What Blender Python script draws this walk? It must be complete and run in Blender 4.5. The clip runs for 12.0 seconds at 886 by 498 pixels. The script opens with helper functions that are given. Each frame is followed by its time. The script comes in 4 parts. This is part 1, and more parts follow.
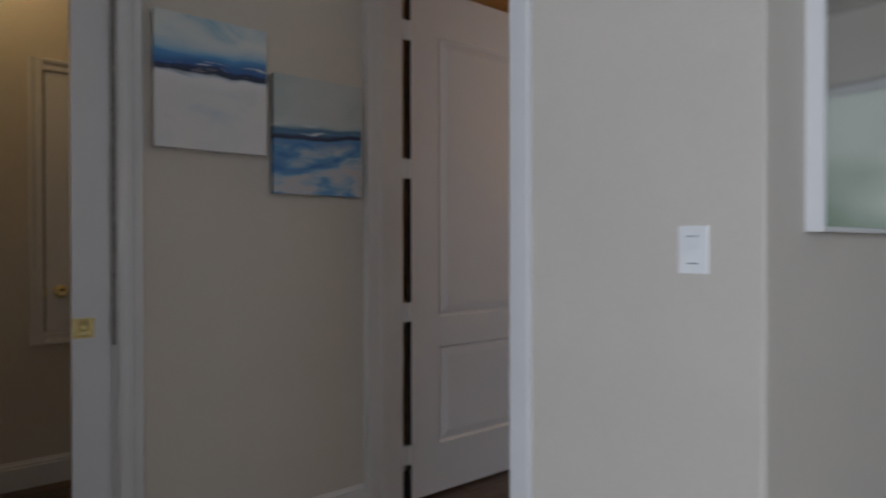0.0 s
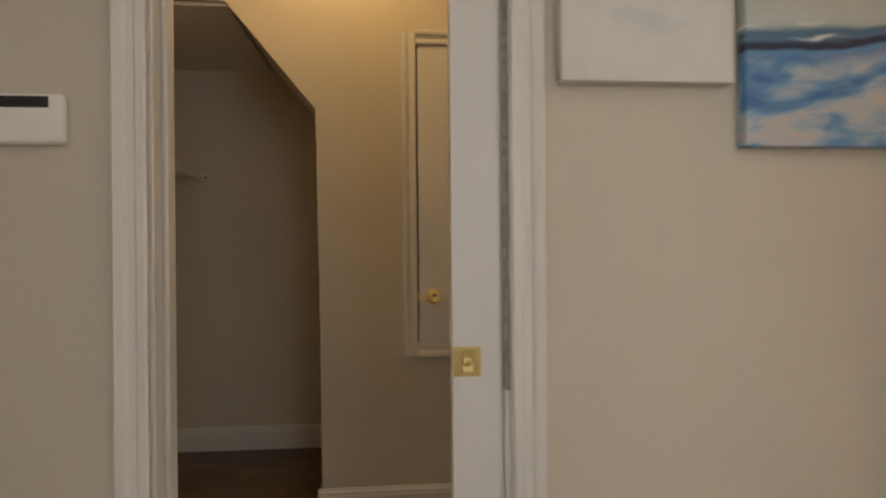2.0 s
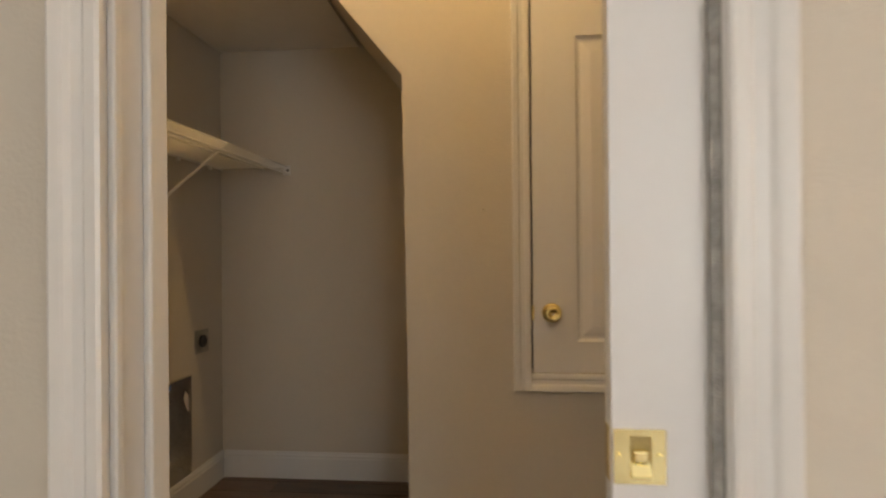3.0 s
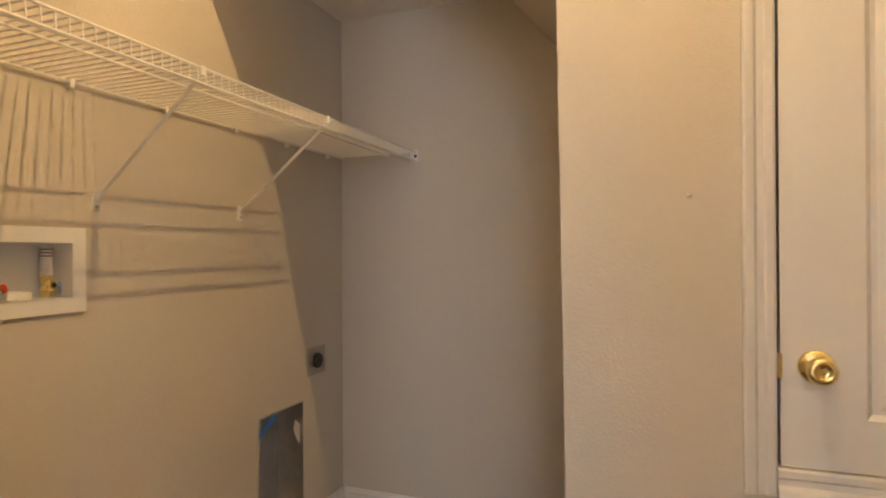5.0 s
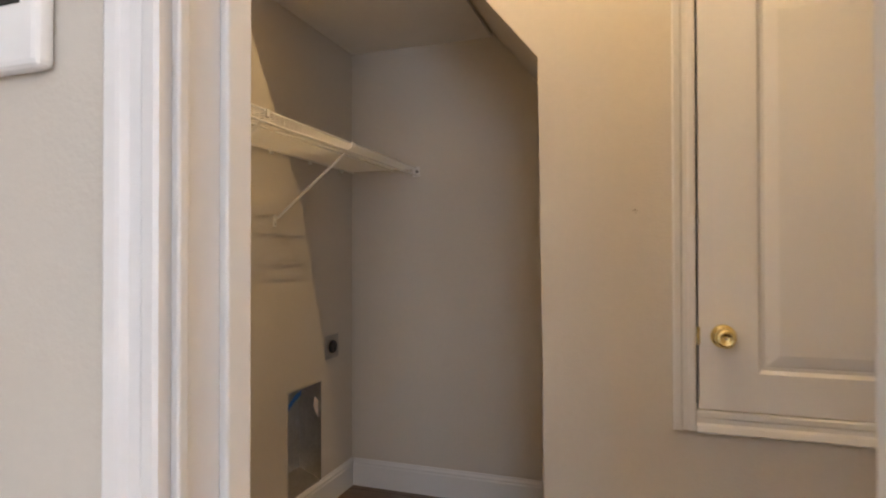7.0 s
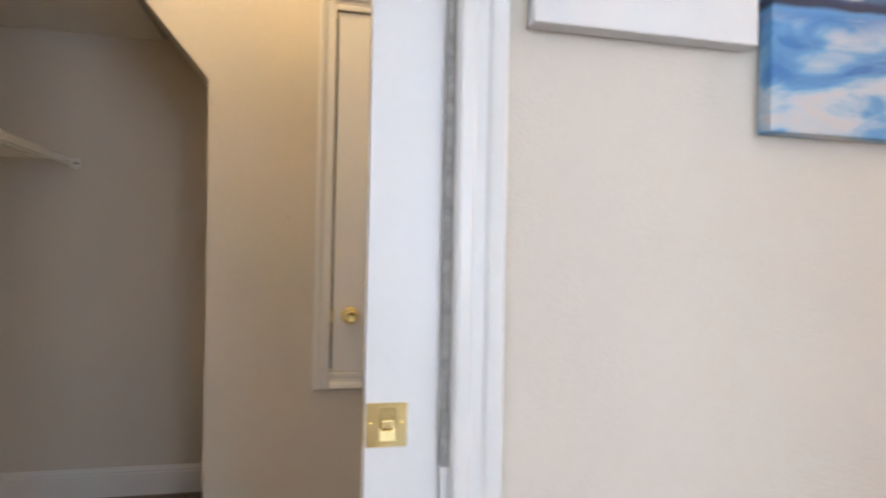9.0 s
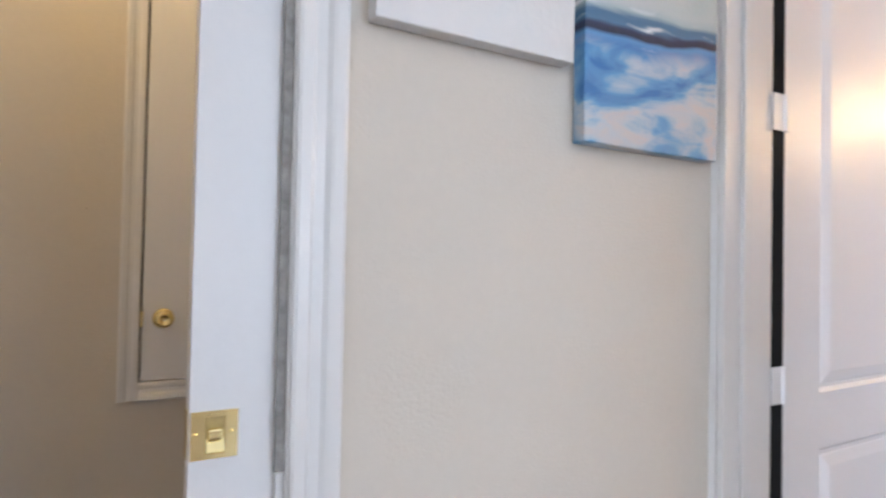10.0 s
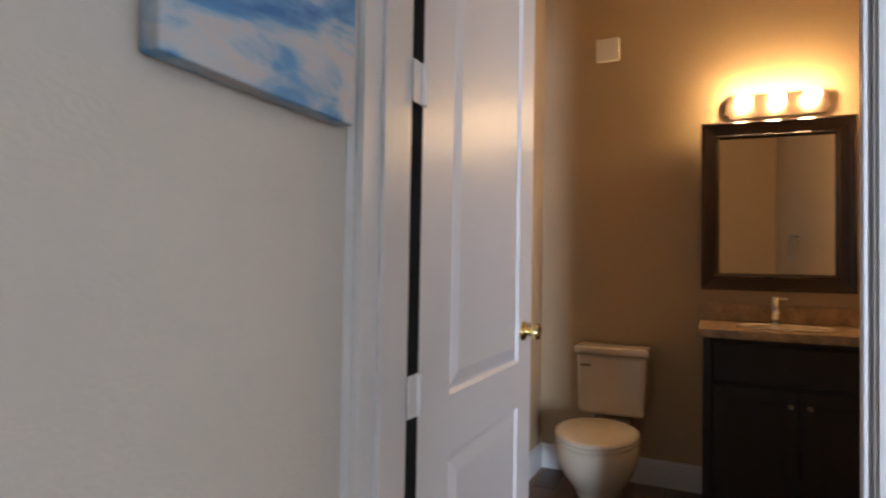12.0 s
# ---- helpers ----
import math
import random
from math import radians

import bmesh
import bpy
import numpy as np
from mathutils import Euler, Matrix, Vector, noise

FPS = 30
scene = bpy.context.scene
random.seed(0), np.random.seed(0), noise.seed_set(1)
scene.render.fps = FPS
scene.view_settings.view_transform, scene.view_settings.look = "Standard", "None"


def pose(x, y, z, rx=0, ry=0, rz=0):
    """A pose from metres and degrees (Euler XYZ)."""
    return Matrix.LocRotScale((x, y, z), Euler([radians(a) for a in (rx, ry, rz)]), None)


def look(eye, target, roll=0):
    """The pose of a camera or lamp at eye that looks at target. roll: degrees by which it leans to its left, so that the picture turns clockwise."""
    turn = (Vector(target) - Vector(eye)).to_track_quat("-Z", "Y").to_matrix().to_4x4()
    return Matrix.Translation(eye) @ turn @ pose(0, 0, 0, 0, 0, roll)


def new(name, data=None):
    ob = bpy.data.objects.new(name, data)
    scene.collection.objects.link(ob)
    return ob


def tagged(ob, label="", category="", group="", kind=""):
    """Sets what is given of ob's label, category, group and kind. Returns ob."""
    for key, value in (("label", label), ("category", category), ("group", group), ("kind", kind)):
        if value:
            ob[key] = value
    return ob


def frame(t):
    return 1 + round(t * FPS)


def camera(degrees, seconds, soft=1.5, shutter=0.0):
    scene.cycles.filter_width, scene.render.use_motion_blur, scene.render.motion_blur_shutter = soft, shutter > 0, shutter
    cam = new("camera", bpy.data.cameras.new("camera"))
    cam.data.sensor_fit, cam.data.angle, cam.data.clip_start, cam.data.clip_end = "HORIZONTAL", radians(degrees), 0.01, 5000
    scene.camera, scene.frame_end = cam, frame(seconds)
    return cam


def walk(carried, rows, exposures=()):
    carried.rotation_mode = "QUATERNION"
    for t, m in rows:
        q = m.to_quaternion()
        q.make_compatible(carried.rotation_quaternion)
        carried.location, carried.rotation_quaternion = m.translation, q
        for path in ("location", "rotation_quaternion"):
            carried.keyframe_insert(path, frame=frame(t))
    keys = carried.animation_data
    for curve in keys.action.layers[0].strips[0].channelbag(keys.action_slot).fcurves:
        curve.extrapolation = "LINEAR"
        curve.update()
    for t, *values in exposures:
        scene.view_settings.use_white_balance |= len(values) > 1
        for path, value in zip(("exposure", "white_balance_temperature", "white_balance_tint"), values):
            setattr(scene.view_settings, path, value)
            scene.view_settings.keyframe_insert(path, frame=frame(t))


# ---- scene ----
cam = camera(75.2, 12.0, 2.0, 0.5)
PATH = [
    (0, (-0.404, -2.262, 1.2), (0.797, -0.663, 1.186), -0.1),
    (0.5, (-0.401, -2.071, 1.183), (0.539, -0.306, 1.176), -0.4),
    (1, (-0.352, -1.842, 1.19), (0.237, 0.07, 1.184), -0.4),
    (1.5, (-0.34, -1.584, 1.179), (-0.021, 0.391, 1.178), -0.4),
    (2, (-0.374, -1.286, 1.18), (-0.204, 0.706, 1.178), -0.5),
    (2.5, (-0.383, -0.977, 1.178), (-0.368, 1.023, 1.18), -0.5),
    (3, (-0.383, -0.715, 1.179), (-0.572, 1.276, 1.186), -0.5),
    (4.8, (-0.492, -0.085, 1.208), (-1.165, 1.798, 1.207), -0.1),
    (5, (-0.489, -0.07, 1.201), (-1.196, 1.801, 1.207), -0.3),
    (5.5, (-0.463, -0.103, 1.202), (-1.21, 1.751, 1.21), -0.2),
    (6, (-0.449, -0.221, 1.206), (-1.2, 1.632, 1.217), -0.1),
    (6.5, (-0.441, -0.362, 1.188), (-1.169, 1.501, 1.209), 0.1),
    (6.7, (-0.437, -0.407, 1.194), (-1.137, 1.466, 1.214), 0.0),
    (8.5, (-0.316, -0.862, 1.179), (-0.289, 1.137, 1.22), 0.9),
    (9, (-0.317, -0.873, 1.179), (0.103, 1.083, 1.215), 1.1),
    (9.5, (-0.324, -0.873, 1.177), (0.411, 0.987, 1.212), 1.1),
    (10, (-0.334, -0.857, 1.175), (0.645, 0.886, 1.216), 1.1),
    (10.5, (-0.325, -0.819, 1.17), (0.904, 0.758, 1.216), 1.2),
    (11, (-0.239, -0.746, 1.17), (1.214, 0.627, 1.212), 1.1),
    (11.5, (-0.135, -0.679, 1.178), (1.527, 0.433, 1.228), 1.0),
    (12, (-0.017, -0.614, 1.168), (1.789, 0.244, 1.22), 1.0),
]
EXPOSURES = [(0, -2.05, 6150, 6), (0.5, -1.95, 6450, 6), (1, -1.75, 7300, 5), (1.5, -1.3, 7800, 6), (2, -0.7, 7900, 6), (2.5, -0.38, 7800, 6), (3, 0.03, 7700, 6),
             (4.8, 1.0, 6950, 10), (5.5, 1.05, 6850, 10), (6, 1.0, 6650, 10), (6.5, 0.8, 6450, 10), (8.5, 0.5, 5950, 6), (9.5, 0.6, 5800, 6), (10, 0.3, 5700, 6), (10.5, -0.03, 5700, 6), (11, -0.28, 5850, 6), (11.5, -0.55, 5850, 6), (12, -0.65, 5850, 6)]
walk(cam, [(t, look(eye, target, roll)) for t, eye, target, roll in PATH], EXPOSURES)

# ---- world and large lights ----
world = bpy.data.worlds.new("world")
scene.world = world
world.use_nodes = True
wn = world.node_tree.nodes
sky = wn.new("ShaderNodeTexSky")
sky.sky_type, sky.sun_disc = "NISHITA", False
sky.sun_elevation, sky.sun_rotation = radians(50), radians(200)
wn["Background"].inputs[1].default_value = 0.12
world.node_tree.links.new(sky.outputs[0], wn["Background"].inputs[0])
sun = new("sun", bpy.data.lights.new("sun", "SUN"))
sun.data.energy, sun.data.angle, sun.data.color = 2.5, radians(0.5), (1, 0.95, 0.88)
sun.matrix_world = look((0, 0, 10), (-1.0, 4.2, 4.0))


def window_light(name, eye, target, w, h, power, color):
    la = bpy.data.lights.new(name, "AREA")
    la.shape, la.size, la.size_y, la.energy, la.color = "RECTANGLE", w, h, power, color
    ob = new(name, la)
    ob.matrix_world = look(eye, target)
    return ob


SKY_BLUE = (0.80, 0.86, 1.0)
window_light("daylight_west", (-7.04, -4.5, 1.55), (0, -4.5, 1.55), 1.0, 1.9, 1350, SKY_BLUE)
window_light("daylight_south", (1.6, -5.24, 1.55), (1.6, 0, 1.55), 1.9, 1.9, 62, SKY_BLUE)

WARM = (1.0, 0.66, 0.30)
LAMP = (-0.60, 0.945, 2.94)


def bulb_light(name, at, power, radius, color):
    la = bpy.data.lights.new(name, "POINT")
    la.energy, la.shadow_soft_size, la.color = power, radius, color
    ob = new(name, la)
    ob.location = at
    return ob


bulb_light("laundry_bulb_light", (LAMP[0], LAMP[1], LAMP[2] - 0.165), 29.5, 0.006, WARM)

# ---- materials ----


def material(name, color, rough=0.6, metal=0.0, var=0.06, scale=6.0, bump=0.0, bump_scale=150.0, coat=0.0, fine=60.0):
    m = bpy.data.materials.new(name)
    m.use_nodes = True
    n, l = m.node_tree.nodes, m.node_tree.links
    b = n["Principled BSDF"]
    b.inputs["Roughness"].default_value, b.inputs["Metallic"].default_value = rough, metal
    b.inputs["Coat Weight"].default_value = coat
    tc = n.new("ShaderNodeTexCoord")
    a = n.new("ShaderNodeTexNoise")
    a.inputs["Scale"].default_value, a.inputs["Detail"].default_value = scale, 4
    f = n.new("ShaderNodeTexNoise")
    f.inputs["Scale"].default_value, f.inputs["Detail"].default_value = fine, 3
    mix = n.new("ShaderNodeMix")
    mix.data_type = "FLOAT"
    mix.inputs[0].default_value = 0.4
    l.new(tc.outputs["Object"], a.inputs[0])
    l.new(tc.outputs["Object"], f.inputs[0])
    l.new(a.outputs[0], mix.inputs[2])
    l.new(f.outputs[0], mix.inputs[3])
    r = n.new("ShaderNodeValToRGB")
    r.color_ramp.elements[0].position, r.color_ramp.elements[1].position = 0.3, 0.7
    r.color_ramp.elements[0].color = (*[c * (1 - var) for c in color], 1)
    r.color_ramp.elements[1].color = (*[min(1, c * (1 + var)) for c in color], 1)
    l.new(mix.outputs[0], r.inputs[0])
    l.new(r.outputs[0], b.inputs["Base Color"])
    if bump:
        g = n.new("ShaderNodeTexNoise")
        g.inputs["Scale"].default_value, g.inputs["Detail"].default_value = bump_scale, 2
        l.new(tc.outputs["Object"], g.inputs[0])
        bp = n.new("ShaderNodeBump")
        bp.inputs["Strength"].default_value, bp.inputs["Distance"].default_value = bump, 0.003
        l.new(g.outputs[0], bp.inputs["Height"])
        l.new(bp.outputs[0], b.inputs["Normal"])
    return m


def ramp_material(name, stops, lo, hi, warp, warp_scale, mottle, tilt, band, low, high, lines, rough=0.5, coat=0.0):
    """Paint laid in wavy bands up the height of a canvas, with streaks."""
    m = bpy.data.materials.new(name)
    m.use_nodes = True
    n, l = m.node_tree.nodes, m.node_tree.links
    b = n["Principled BSDF"]
    b.inputs["Roughness"].default_value, b.inputs["Coat Weight"].default_value = rough, coat
    tc = n.new("ShaderNodeTexCoord")
    sep = n.new("ShaderNodeSeparateXYZ")
    l.new(tc.outputs["Object"], sep.inputs[0])
    rng = n.new("ShaderNodeMapRange")
    rng.inputs[1].default_value, rng.inputs[2].default_value = lo, hi
    l.new(sep.outputs[2], rng.inputs[0])

    def noise_add(source, sc, amount, stretch):
        mp = n.new("ShaderNodeMapping")
        mp.inputs["Scale"].default_value = stretch
        l.new(tc.outputs["Object"], mp.inputs[0])
        no = n.new("ShaderNodeTexNoise")
        no.inputs["Scale"].default_value, no.inputs["Detail"].default_value = sc, 2
        no.inputs["Distortion"].default_value = 0.4
        l.new(mp.outputs[0], no.inputs[0])
        ma = n.new("ShaderNodeMath")
        ma.operation = "MULTIPLY_ADD"
        ma.inputs[1].default_value = amount
        l.new(no.outputs[0], ma.inputs[0])
        l.new(source, ma.inputs[2])
        su = n.new("ShaderNodeMath")
        su.operation = "SUBTRACT"
        su.inputs[1].default_value = amount / 2
        l.new(ma.outputs[0], su.inputs[0])
        return su.outputs[0]

    v = noise_add(rng.outputs[0], warp_scale, warp, (1, 1, 0.6))
    v = noise_add(v, 9, mottle, (0.5, 1, 2.0))
    ti = n.new("ShaderNodeMath")
    ti.operation = "MULTIPLY_ADD"
    ti.inputs[1].default_value = tilt
    l.new(sep.outputs[0], ti.inputs[0])
    l.new(v, ti.inputs[2])
    v = ti.outputs[0]

    def ramp(source, cs):
        r = n.new("ShaderNodeValToRGB")
        els = r.color_ramp.elements
        for i, (p, c) in enumerate(cs):
            e = els[i] if i < 2 else els.new(p)
            e.position, e.color = p, (*c, 1)
        l.new(source, r.inputs[0])
        return r.outputs[0]

    def clouds(sc, distort, stretch, cs):
        mp = n.new("ShaderNodeMapping")
        mp.inputs["Scale"].default_value = stretch
        mp.inputs["Location"].default_value, mp.inputs["Rotation"].default_value = (3.3, 1.7, 5.1), (0, radians(28), 0)
        l.new(tc.outputs["Object"], mp.inputs[0])
        no = n.new("ShaderNodeTexNoise")
        no.inputs["Scale"].default_value, no.inputs["Detail"].default_value, no.inputs["Distortion"].default_value = sc, 5, distort
        l.new(mp.outputs[0], no.inputs[0])
        return ramp(no.outputs[0], cs)

    def blend(under, over, a, b):
        mr = n.new("ShaderNodeMapRange")
        mr.inputs[1].default_value, mr.inputs[2].default_value = a, b
        l.new(v, mr.inputs[0])
        mx = n.new("ShaderNodeMix")
        mx.data_type = "RGBA"
        l.new(mr.outputs[0], mx.inputs[0])
        l.new(under, mx.inputs[6])
        l.new(over, mx.inputs[7])
        return mx.outputs[2]

    col = blend(clouds(*low), ramp(v, stops), band[0] - 0.07, band[0] + 0.02)
    col = blend(col, clouds(*high), band[1] - 0.04, band[1] + 0.08)
    # thin broken strokes of white paint along the horizon
    stroke = noise_add(v, 4, 0.07, (1, 1, 2.5))
    line = ramp(stroke, [(lines[0][0] - 0.012, (0, 0, 0)), (lines[0][0], (1, 1, 1))] + [q for p, wd in lines for q in ((p + wd, (1, 1, 1)), (p + wd + 0.006, (0, 0, 0)), (p + wd + 0.012, (0, 0, 0)))][:-1]
                + [q for p, wd in lines[1:] for q in ((p - 0.006, (0, 0, 0)), (p, (1, 1, 1)))])
    broken = clouds(7, 0.3, (0.6, 1, 2), [(0.42, (0, 0, 0)), (0.52, (1, 1, 1))])
    mask = n.new("ShaderNodeMath")
    mask.operation = "MULTIPLY"
    l.new(line, mask.inputs[0])
    l.new(broken, mask.inputs[1])
    mx = n.new("ShaderNodeMix")
    mx.data_type = "RGBA"
    mx.inputs[7].default_value = (0.74, 0.75, 0.74, 1)
    l.new(mask.outputs[0], mx.inputs[0])
    l.new(col, mx.inputs[6])
    col = mx.outputs[2]
    l.new(col, b.inputs["Base Color"])
    no = n.new("ShaderNodeTexNoise")
    no.inputs["Scale"].default_value, no.inputs["Detail"].default_value = 60, 5
    l.new(tc.outputs["Object"], no.inputs[0])
    bp = n.new("ShaderNodeBump")
    bp.inputs["Strength"].default_value, bp.inputs["Distance"].default_value = 0.35, 0.003
    l.new(no.outputs[0], bp.inputs["Height"])
    l.new(bp.outputs[0], b.inputs["Normal"])
    return m


def wood(name, dark, light, rough):
    m = bpy.data.materials.new(name)
    m.use_nodes = True
    n, l = m.node_tree.nodes, m.node_tree.links
    b = n["Principled BSDF"]
    b.inputs["Roughness"].default_value = rough
    tc, mp, no, oi = (n.new("ShaderNode" + k) for k in ("TexCoord", "Mapping", "TexNoise", "ObjectInfo"))
    mp.inputs["Scale"].default_value = (1.5, 30, 30)
    no.inputs["Scale"].default_value, no.inputs["Detail"].default_value = 2.5, 6
    l.new(tc.outputs["Object"], mp.inputs[0])
    l.new(mp.outputs[0], no.inputs[0])
    ma = n.new("ShaderNodeMath")
    ma.operation = "MULTIPLY_ADD"
    ma.inputs[1].default_value, ma.inputs[2].default_value = 0.35, -0.17
    l.new(oi.outputs["Random"], ma.inputs[0])
    ad = n.new("ShaderNodeMath")
    l.new(no.outputs[0], ad.inputs[0])
    l.new(ma.outputs[0], ad.inputs[1])
    r = n.new("ShaderNodeValToRGB")
    r.color_ramp.elements[0].position, r.color_ramp.elements[1].position = 0.25, 0.75
    r.color_ramp.elements[0].color, r.color_ramp.elements[1].color = (*dark, 1), (*light, 1)
    l.new(ad.outputs[0], r.inputs[0])
    l.new(r.outputs[0], b.inputs["Base Color"])
    bp = n.new("ShaderNodeBump")
    bp.inputs["Strength"].default_value, bp.inputs["Distance"].default_value = 0.2, 0.002
    l.new(no.outputs[0], bp.inputs["Height"])
    l.new(bp.outputs[0], b.inputs["Normal"])
    return m


def glowing(name, color, strength):
    m = bpy.data.materials.new(name)
    m.use_nodes = True
    b = m.node_tree.nodes["Principled BSDF"]
    b.inputs["Base Color"].default_value = (0.9, 0.85, 0.75, 1)
    b.inputs["Emission Color"].default_value, b.inputs["Emission Strength"].default_value = (*color, 1), strength
    return m


def glass(name):
    m = bpy.data.materials.new(name)
    m.use_nodes = True
    b = m.node_tree.nodes["Principled BSDF"]
    b.inputs["Transmission Weight"].default_value, b.inputs["Roughness"].default_value, b.inputs["IOR"].default_value = 1, 0.01, 1.45
    return m


WALL = material("greige_wall_paint", (0.575, 0.53, 0.465), 0.75, var=0.03, scale=2.5, bump=0.28, bump_scale=130)
BATH_WALL = material("tan_wall_paint", (0.45, 0.335, 0.205), 0.7, var=0.03, scale=2.5, bump=0.4, bump_scale=130)
CEIL = material("white_ceiling_paint", (0.82, 0.80, 0.77), 0.85, var=0.03, bump=0.5, bump_scale=90)
TRIM = material("white_trim_paint", (0.675, 0.67, 0.665), 0.34, var=0.02, scale=4, bump=0.06, bump_scale=40)
DOOR = material("white_door_paint", (0.69, 0.685, 0.69), 0.40, var=0.02, scale=3, bump=0.1, bump_scale=70)
BRASS = material("polished_brass", (0.90, 0.76, 0.38), 0.17, metal=1, var=0.08, scale=40)
# darker brass for the pull's cup: its shade and dim reflection put into colour
BRASS_SHADE = material("shaded_brass", (0.42, 0.32, 0.14), 0.32, metal=1, var=0.15, scale=60)
WIRE = material("white_vinyl_wire", (0.8, 0.79, 0.76), 0.4, var=0.03, scale=30)
PLASTIC = material("white_plastic", (0.8, 0.8, 0.79), 0.35, var=0.02, scale=20)
GREYPLASTIC = material("dark_display_plastic", (0.02, 0.022, 0.025), 0.2, var=0.1, scale=20)
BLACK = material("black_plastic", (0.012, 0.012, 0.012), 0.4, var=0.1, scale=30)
STEEL = material("stainless_plate", (0.40, 0.38, 0.35), 0.28, metal=1, var=0.08, scale=25)
GALV = material("galvanised_sheet", (0.52, 0.50, 0.48), 0.42, metal=1, var=0.18, scale=9, bump=0.15, bump_scale=30)
CHROME = material("chrome", (0.8, 0.8, 0.8), 0.08, metal=1, var=0.02, scale=20)
TAPE = material("blue_tape", (0.03, 0.16, 0.55), 0.6, var=0.1, scale=50, bump=0.2)
RED = material("red_lever_paint", (0.55, 0.05, 0.03), 0.4, var=0.08, scale=50)
BLUE = material("blue_lever_paint", (0.18, 0.25, 0.55), 0.4, var=0.08, scale=50)
LABELPAPER = material("pale_sleeve", (0.62, 0.58, 0.62), 0.5, var=0.05, scale=60)
PORCELAIN = material("bone_porcelain", (0.66, 0.58, 0.46), 0.1, var=0.01, scale=5, coat=0.4)
GRANITE = material("brown_granite", (0.36, 0.24, 0.14), 0.18, var=0.55, scale=22, fine=140)
ESPRESSO = material("espresso_wood", (0.012, 0.008, 0.007), 0.5, var=0.25, scale=14, bump=0.05, bump_scale=60)
MIRRORFRAME = material("dark_mahogany_lacquer", (0.016, 0.008, 0.007), 0.22, var=0.25, scale=14, coat=0.3)
BRONZE = material("brushed_bronze", (0.30, 0.22, 0.16), 0.32, metal=1, var=0.1, scale=30)
MIRROR = material("silvered_glass", (0.88, 0.88, 0.87), 0.01, metal=1, var=0.002, scale=3)
GLAZE = material("glazed_print", (0.60, 0.61, 0.60), 0.10, metal=1, var=0.05, scale=3)
SEAL = material("grey_brush_pile", (0.29, 0.28, 0.265), 0.9, var=0.25, scale=60, bump=0.6, bump_scale=300)
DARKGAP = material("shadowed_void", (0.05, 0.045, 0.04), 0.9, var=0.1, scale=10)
FLOORWOOD = wood("dark_walnut_floor", (0.045, 0.025, 0.014), (0.16, 0.095, 0.055), 0.3)
GRASS = material("lawn", (0.07, 0.13, 0.035), 0.9, var=0.4, scale=1.5, bump=0.5, bump_scale=30)
HEDGE = material("glowing_garden_greenery", (0.06, 0.12, 0.045), 0.9, var=0.6, scale=2.2, bump=1, bump_scale=8)
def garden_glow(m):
    """Emission painted in for daylight on greenery and pale sky, more sky higher up."""
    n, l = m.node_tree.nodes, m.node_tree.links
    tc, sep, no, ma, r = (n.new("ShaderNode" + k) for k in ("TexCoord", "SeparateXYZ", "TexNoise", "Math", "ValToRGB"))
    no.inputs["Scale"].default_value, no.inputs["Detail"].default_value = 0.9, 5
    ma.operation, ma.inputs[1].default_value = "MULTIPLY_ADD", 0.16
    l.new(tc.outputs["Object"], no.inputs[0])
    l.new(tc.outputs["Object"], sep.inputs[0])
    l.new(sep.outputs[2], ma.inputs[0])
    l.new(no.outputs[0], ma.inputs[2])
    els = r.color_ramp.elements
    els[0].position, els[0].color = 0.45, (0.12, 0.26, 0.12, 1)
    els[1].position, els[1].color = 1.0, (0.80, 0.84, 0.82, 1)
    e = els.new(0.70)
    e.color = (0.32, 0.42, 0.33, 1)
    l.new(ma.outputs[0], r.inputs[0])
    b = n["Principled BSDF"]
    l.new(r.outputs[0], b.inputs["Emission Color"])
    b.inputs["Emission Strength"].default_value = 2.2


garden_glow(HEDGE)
BULB = glowing("lit_bulb", (1, 0.80, 0.48), 12)
BATHBULB = glowing("lit_globe", (1, 0.60, 0.26), 370)
PANE = glass("window_glass")

PALE, NAVY, DEEP, SEA = (0.66, 0.67, 0.68), (0.012, 0.02, 0.05), (0.03, 0.10, 0.30), (0.06, 0.25, 0.55)
CANVAS_A = ramp_material("seascape_paint_a", [
    (0.0, PALE), (0.535, (0.72, 0.72, 0.73)), (0.55, (0.42, 0.50, 0.58)), (0.565, NAVY), (0.60, (0.02, 0.035, 0.09)), (0.615, DEEP), (0.65, (0.04, 0.14, 0.36)), (0.70, (0.08, 0.27, 0.55)), (0.74, (0.20, 0.42, 0.62)), (0.80, (0.45, 0.56, 0.62))],
    -0.2435, 0.2435, 0.20, 3.2, 0.12, -0.05, (0.545, 0.74),
    (4, 0.5, (1, 1, 1.6), [(0.28, (0.50, 0.56, 0.60)), (0.42, (0.63, 0.63, 0.63)), (0.62, (0.67, 0.65, 0.64)), (0.75, (0.58, 0.59, 0.61))]),
    (5, 1.2, (1, 1, 1.5), [(0.30, (0.14, 0.38, 0.56)), (0.42, (0.36, 0.51, 0.58)), (0.54, (0.55, 0.61, 0.62)), (0.68, (0.62, 0.65, 0.63))]),
    [(0.578, 0.006), (0.61, 0.004), (0.642, 0.003)])
